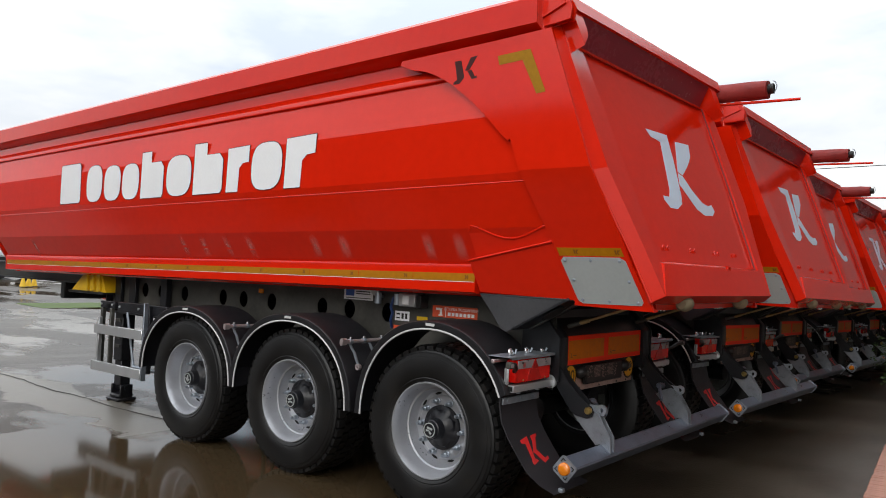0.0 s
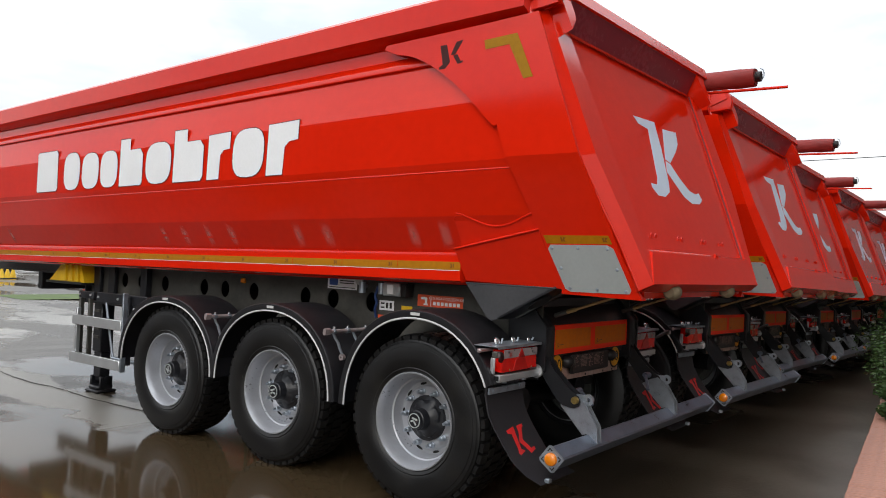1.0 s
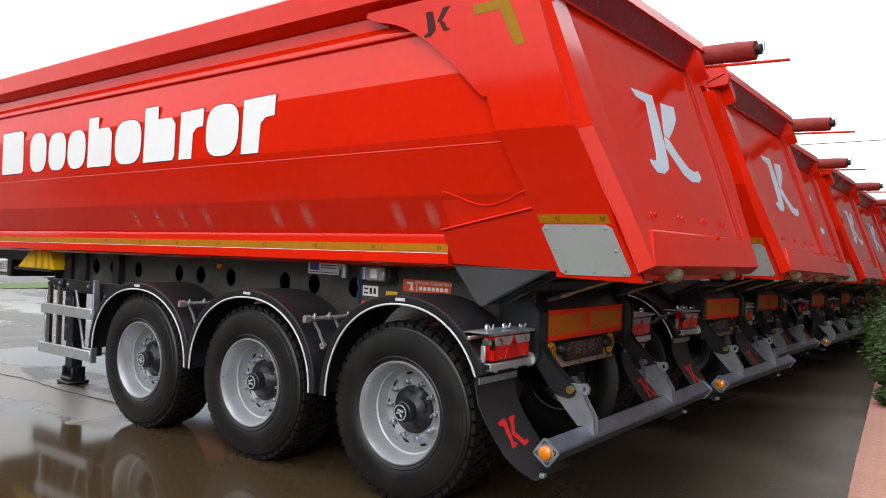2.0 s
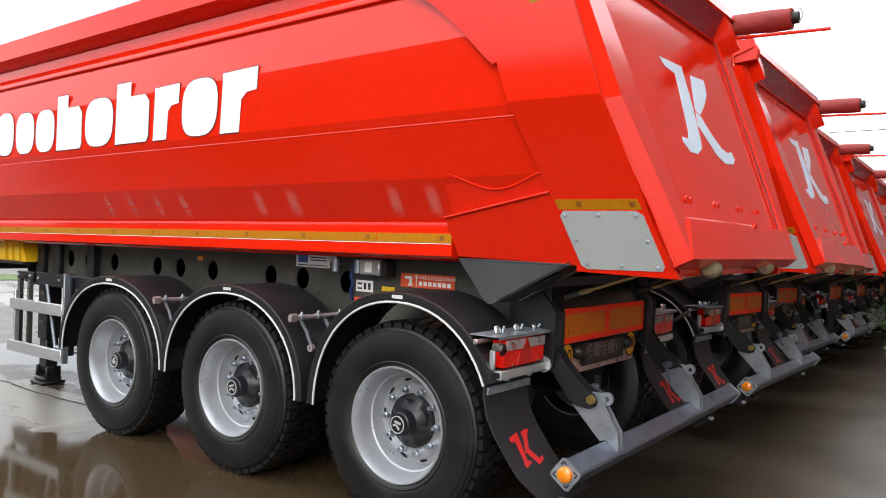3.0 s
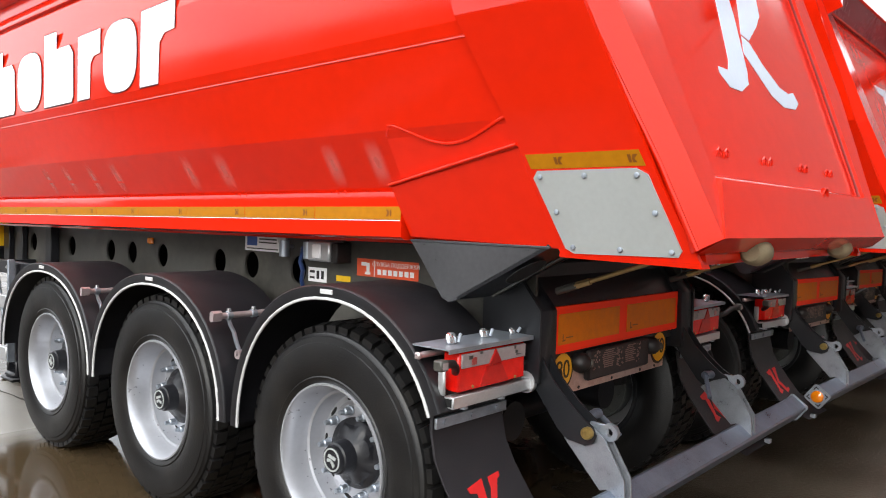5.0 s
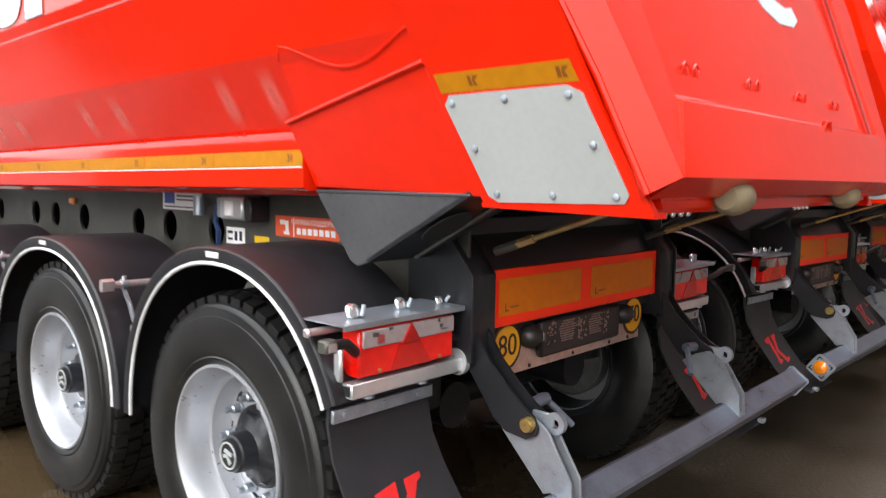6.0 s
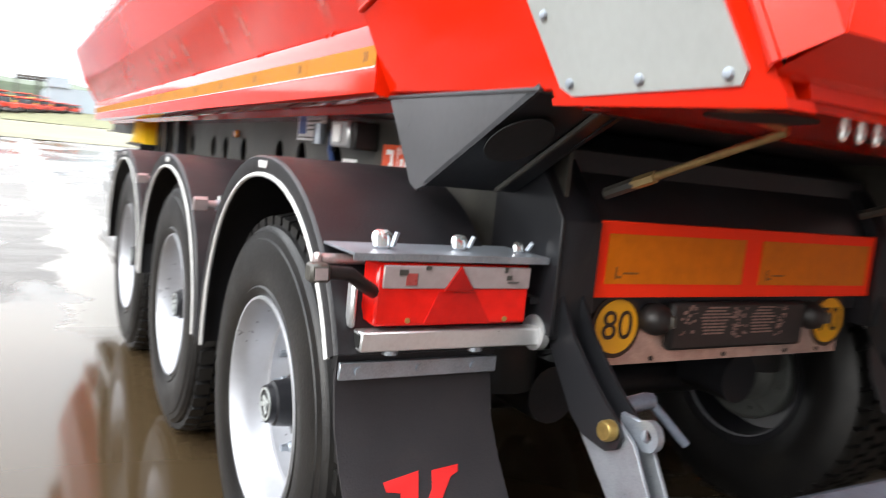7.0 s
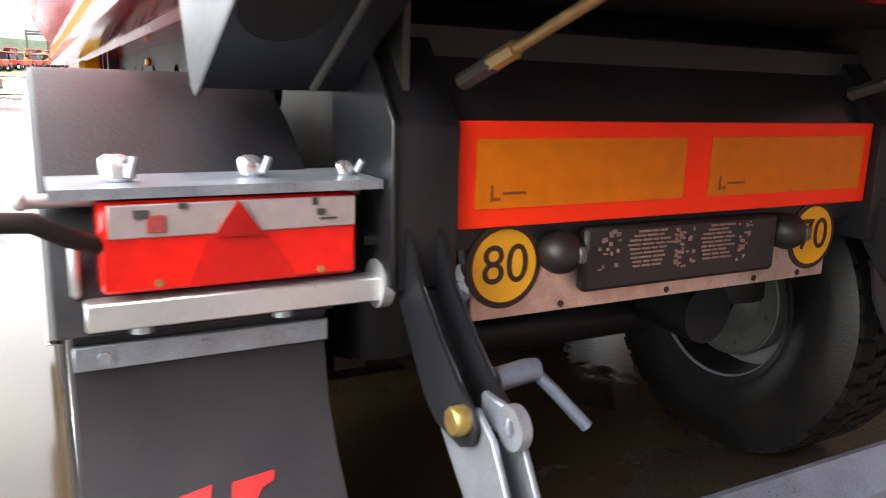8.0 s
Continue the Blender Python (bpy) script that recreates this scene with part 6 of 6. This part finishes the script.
def build_truck(x, y, turn, label):
    root = tagged(new("white_truck"), label, "truck")
    root.matrix_world = pose(x, y, ground_z(x, y), 0, 0, turn)
    bm = box(B(), -1.2, 1.2, -1.1, 1.0, 0.7, 2.9, 0.15)
    cab = part("truck_cab", bm, TRUCK_WHITE, root)
    bm = box(B(), -1.0, 1.0, -1.13, -1.09, 1.6, 2.5, 0.02)
    part("windscreen", bm, GLASS, cab)
    bm = box(B(), -1.15, 1.15, -1.16, -1.1, 0.5, 1.0, 0.03)
    part("front_bumper", bm, STICKER_BLUE, cab)
    bm = box(B(), -1.25, 1.25, 1.2, 7.0, 1.0, 3.2, 0.05)
    part("cargo_box", bm, TRUCK_WHITE, root)
    for xx in (-1.05, 1.05):
        for yy in (-0.3, 4.6, 5.8):
            bm = B()
            lathe_x(bm, [(xx - 0.16, 0.25), (xx - 0.16, 0.5), (xx + 0.16, 0.5), (xx + 0.16, 0.25)], yy, 0.5, 22, closed=True)
            w = part("truck_wheel", bm, RUBBER, root)
            bm = B()
            lathe_x(bm, [(xx - 0.13, 0.0), (xx - 0.13, 0.27), (xx + 0.13, 0.27), (xx + 0.13, 0)], yy, 0.5, 16)
            part("truck_rim", bm, RIM, w)


def build_building():
    root = tagged(new("grey_building"), "plain grey rendered yard building with a pale blue steel door panel", "building")
    bm = box(B(), -26, -5.75, 39.8, 54, -0.3, 4.7)
    wall = part("building_wall", bm, CONCRETE_WALL, root)
    bm = box(B(), -26.1, -5.7, 39.7, 54.1, 4.7, 4.8)
    part("roof_edge", bm, SHED, wall)
    bm = box(B(), -6.0, -5.05, 39.0, 39.75, -0.3, 3.35)
    panel = part("steel_panel", bm, SHED, root)
    for i in range(7):
        bm = box(B(), -5.98 + 0.13 * i, -5.945 + 0.13 * i, 38.975, 39.0, 0.0, 3.33)
        part("panel_rib", bm, SHED, panel)
    bm = B()
    tube(bm, [(-5.62, 39.9, -0.2), (-5.62, 39.9, 6.0)], 0.045, 8)
    part("roof_mast", bm, GREY_WEB, root)
    bm = B()
    tube(bm, [(-6.8, 39.7, 2.3), (-6.8, 39.7, 0.9), (-6.4, 39.7, 0.3)], 0.04, 8)
    part("drain_pipe", bm, GREY_WEB, root)


def build_tree(x, y, h, label):
    root = tagged(new("tree"), label, "tree", "far trees")
    root.matrix_world = pose(x, y, ground_z(x, y))
    bm = B()
    top = Vector((0.2, 0.1, h * 0.85))
    rings = [(0, 0.22), (0.35, 0.16), (0.7, 0.1), (1, 0.03)]
    prev = None
    for u, r in rings:
        ring = [bm.verts.new(top * u + Vector((r * math.cos(a), r * math.sin(a), 0))) for a in [k * math.pi / 4 for k in range(8)]]
        if prev:
            for k in range(8):
                bm.faces.new((prev[k], prev[(k + 1) % 8], ring[(k + 1) % 8], ring[k]))
        prev = ring
    lumps = []
    for i in range(12):
        u = 0.3 + 0.6 * i / 11
        a = i * 2.4
        e = top * u + Vector((math.cos(a), math.sin(a), 0.5)) * h * 0.16 * (1.25 - u)
        tube(bm, [top * (u - 0.08), e], 0.03, 5)
        lumps.append(e)
    part("trunk", bm, BARK, root)
    bm = B()
    for e in lumps + [top]:
        leaf_cluster(bm, e, h * 0.11, 110, 0.16)
    part("crown", bm, LEAF, root, smooth=0)


def build_gantry():
    root = tagged(new("steel_gantry"), "dark steel frame gantry beside a grey shed", "gantry")
    z0 = ground_z(0, 99)
    for x in (-0.8, 1.4):
        for y in (98, 104):
            bm = B()
            tube(bm, [(x, y, z0 - 0.3), (x, y, 6.0)], 0.11, 8)
            part("gantry_post", bm, GREY_WEB, root)
    for y in (98, 104):
        bm = box(B(), -1.0, 3.4, y - 0.09, y + 0.09, 6.0, 6.25)
        part("gantry_beam", bm, GREY_WEB, root)
    for x in (-0.8, 0.4, 1.4, 2.6):
        bm = box(B(), x - 0.07, x + 0.07, 98, 104, 6.25, 6.38)
        part("gantry_purlin", bm, GREY_WEB, root)
    shed = tagged(new("grey_shed"), "plain blue-grey sheet steel shed", "shed")
    bm = box(B(), 2.3, 16, 98, 118, 0.2, 5.3)
    part("shed_wall", bm, SHED, shed)
    bm = box(B(), 2.2, 4.6, 97.8, 103, 5.3, 6.4)
    part("shed_tower", bm, SHED, shed)


def build_cone(x, y):
    root = tagged(new("traffic_cone"), "small yellow marker cone on the wet yard", "cone", "marker cones")
    root.matrix_world = pose(x, y, ground_z(x, y))
    bm = B()
    bmesh.ops.create_cone(bm, cap_ends=True, segments=20, radius1=0.13, radius2=0.02, depth=0.44, matrix=pose(0, 0, 0.25))
    part("cone_body", bm, YELLOW, root)
    bm = box(B(), -0.15, 0.15, -0.15, 0.15, 0.0, 0.03, 0.01)
    part("cone_base", bm, INK, root)


def build_flatbed(x, y, turn):
    root = tagged(new("flatbed_trailer"), "dark low flatbed trailer with red side bar", "trailer")
    root.matrix_world = pose(x, y, ground_z(x, y), 0, 0, turn)
    bm = box(B(), -6.5, 6.5, -1.2, 1.2, 0.75, 1.1, 0.03)
    part("deck", bm, BLACK, root)
    bm = box(B(), 0.6, 4.6, -1.26, -1.21, 0.62, 0.95, 0.01)
    part("side_bar", bm, FARM_RED, root)
    bm = box(B(), -6.3, 6.3, -1.15, 1.15, 0.35, 0.75, 0.05)
    part("under_frame", bm, BLACK, root)
    for xx in (-4, -2.7, 3.9, 5.2):
        for s in (-1, 1):
            bm = B()
            tube(bm, [(xx, s * 0.8, 0.42), (xx, s * 1.15, 0.42)], 0.42, 20)
            part("flatbed_wheel", bm, RUBBER, root)


def strip(name, x0, x1, y0, y1, z, mat, label, category):
    bm = B()
    nx, ny = 24, 8
    g = [[bm.verts.new((x0 + (x1 - x0) * i / nx, y0 + (y1 - y0) * j / ny + (noise.noise((i * 0.9, j, 3)) * (y1 - y0) * 0.08), z + ground_z((x0 + x1) / 2, y0 + (y1 - y0) * j / ny))) for j in range(ny + 1)] for i in range(nx + 1)]
    for i in range(nx):
        for j in range(ny):
            bm.faces.new((g[i][j], g[i + 1][j], g[i + 1][j + 1], g[i][j + 1]))
    return tagged(part(name, bm, mat, None), label, category, kind="structure")


def build_hill():
    bm = B()
    n = 90
    lo, hi = [], []
    for i in range(n + 1):
        x = -420 + 1100 * i / n
        h = 12 + 12 * min(1.0, max(0.0, (110 - x) / 70)) + 5 * noise.noise((x * 0.006, 1, 2)) + 3 * noise.noise((x * 0.05, 5, 2)) + 1.0 * noise.noise((x * 0.4, 7, 2))
        y = 430 + 30 * noise.noise((x * 0.004, 3, 3))
        lo.append((bm.verts.new((x, y, -1)), bm.verts.new((x, y + 120, -1))))
        hi.append((bm.verts.new((x, y + 6, h * 0.8)), bm.verts.new((x, y + 60, h))))
    for i in range(n):
        bm.faces.new((lo[i][0], lo[i + 1][0], hi[i + 1][0], hi[i][0]))
        bm.faces.new((hi[i][0], hi[i + 1][0], hi[i + 1][1], hi[i][1]))
        bm.faces.new((hi[i][1], hi[i + 1][1], lo[i + 1][1], lo[i][1]))
    tagged(part("backdrop_hill", bm, HILL, None), "low wooded hill on the horizon", "hill", kind="structure")


CAR_X, TREE_A, TREE_B = -4.8, -6.8, -5.4
ROW_A, ROW_B = (-6.2, 79.0), (5.2, 96.0)
strip("dry_ground", -30, 60, 47, 74, 0.03, FIELD, "pale dry sandy yard beyond the wet concrete", "ground")
strip("grass_strip", -30, 60, 74.2, 100, 0.06, DRY_GRASS, "rough green grass strip along the yard", "grass")
strip("grass_patch", 4.9, 8.4, 20.2, 22.0, 0.03, GRASS, "small patch of green grass on the yard", "grass")
build_hill()
build_building()
build_car(CAR_X, 44.6, -112)
build_truck(-5.6, 60, 175, "white box van behind the parked car")
build_truck(13.4, 47, 150, "white and blue truck standing across the yard")
build_tree(TREE_A, 82, 7.0, "tall thin leafy tree behind the building")
build_tree(TREE_B, 90, 4.3, "smaller leafy tree behind the van")
for x, y, h in ((34, 4.5, 4.6), (38, 1.5, 5.2), (43, 4.0, 5.0)):
    build_tree(x, y, h, "leafy tree beyond the end of the trailer row")
build_gantry()
for x, y in ((8.55, 30.3), (8.85, 30.5), (9.15, 30.7)):
    build_cone(x, y)
build_flatbed(14.2, 36.5, -18)
first_machine = build_tractor_mesh()
first_machine.matrix_world = pose(ROW_A[0], ROW_A[1], ground_z(*ROW_A), 0, 0, 25) @ Matrix.Scale(0.8, 4)
for i in range(1, 22):
    u = i / 21
    x, y = ROW_A[0] + (ROW_B[0] - ROW_A[0]) * u, ROW_A[1] + (ROW_B[1] - ROW_A[1]) * u + 1.0 * math.sin(i * 2.1)
    copy_thing(first_machine, pose(x, y, ground_z(x, y), 0, 0, 25 + 25 * math.sin(i * 1.7)) @ Matrix.Scale(0.78 - 0.40 * u, 4))
for i in range(12):
    u = i / 11
    x, y = ROW_A[0] + (ROW_B[0] - ROW_A[0]) * u, ROW_A[1] + 9 + (ROW_B[1] - ROW_A[1]) * u + 1.5 * math.sin(i * 1.3)
    copy_thing(first_machine, pose(x, y, ground_z(x, y), 0, 0, 205 + 30 * math.sin(i * 2.7)) @ Matrix.Scale(0.82 - 0.42 * u, 4))
build_kerb()
for x, y, w, h in ((4.65, -0.74, 0.3, 0.3), (5.2, -0.70, 0.4, 0.45), (5.9, -0.68, 0.6, 0.7), (6.7, -0.66, 0.8, 0.9), (7.6, -0.6, 0.95, 1.0), (8.6, -0.5, 1.1, 1.2), (10.0, -0.4, 1.2, 1.3), (11.6, -0.25, 1.3, 1.4), (13.4, -0.1, 1.4, 1.5), (15.5, 0.1, 1.5, 1.5)):
    build_shrub(x, y, ground_z(x, y), w, h)

# overhead cable on two far poles
poles = []
for x, y in ((62, -36), (62, 100)):
    bm = B()
    tube(bm, [(x, y, 0.0), (x, y, 11.9)], 0.14, 10)
    pole = tagged(part("utility_pole", bm, GREY_WEB, None), "plain grey utility pole with an overhead cable", "pole", "utility poles")
    bm = B()
    tube(bm, [(x - 0.02, y, 11.5), (x - 0.02, y, 12.0)], 0.05, 8)
    part("insulator", bm, PLATE, pole)
    poles.append(pole)
bm = B()
tube(bm, [(61.98, -36 + 8.5 * i, 12.0 - 1.2 * math.sin(math.pi * i / 16)) for i in range(17)], 0.03, 6)
part("overhead_cable", bm, INK, poles[0], "thin black overhead cable")
# joint between yard slabs, filled with grit
bm = B()
pts = []
for i in range(60):
    y = 4.2 + 0.16 * i
    pts.append((-0.82 + 0.09 * noise.noise((y * 0.8, 2, 1)) + 0.03 * noise.noise((y * 5, 4, 1)), y, max(0.0015, 0.008 + 0.022 * noise.noise((y * 4, 1, 9)))))
lo = [bm.verts.new((x - w, y, 0.003)) for x, y, w in pts]
mid = [bm.verts.new((x, y, 0.008)) for x, y, w in pts]
hi = [bm.verts.new((x + w, y, 0.003)) for x, y, w in pts]
for i in range(59):
    bm.faces.new((lo[i], mid[i], mid[i + 1], lo[i + 1]))
    bm.faces.new((mid[i], hi[i], hi[i + 1], mid[i + 1]))
joint = tagged(part("slab_joint", bm, GRIT, None, smooth=0), "dark gritty joint between concrete slabs", "joint", kind="structure")
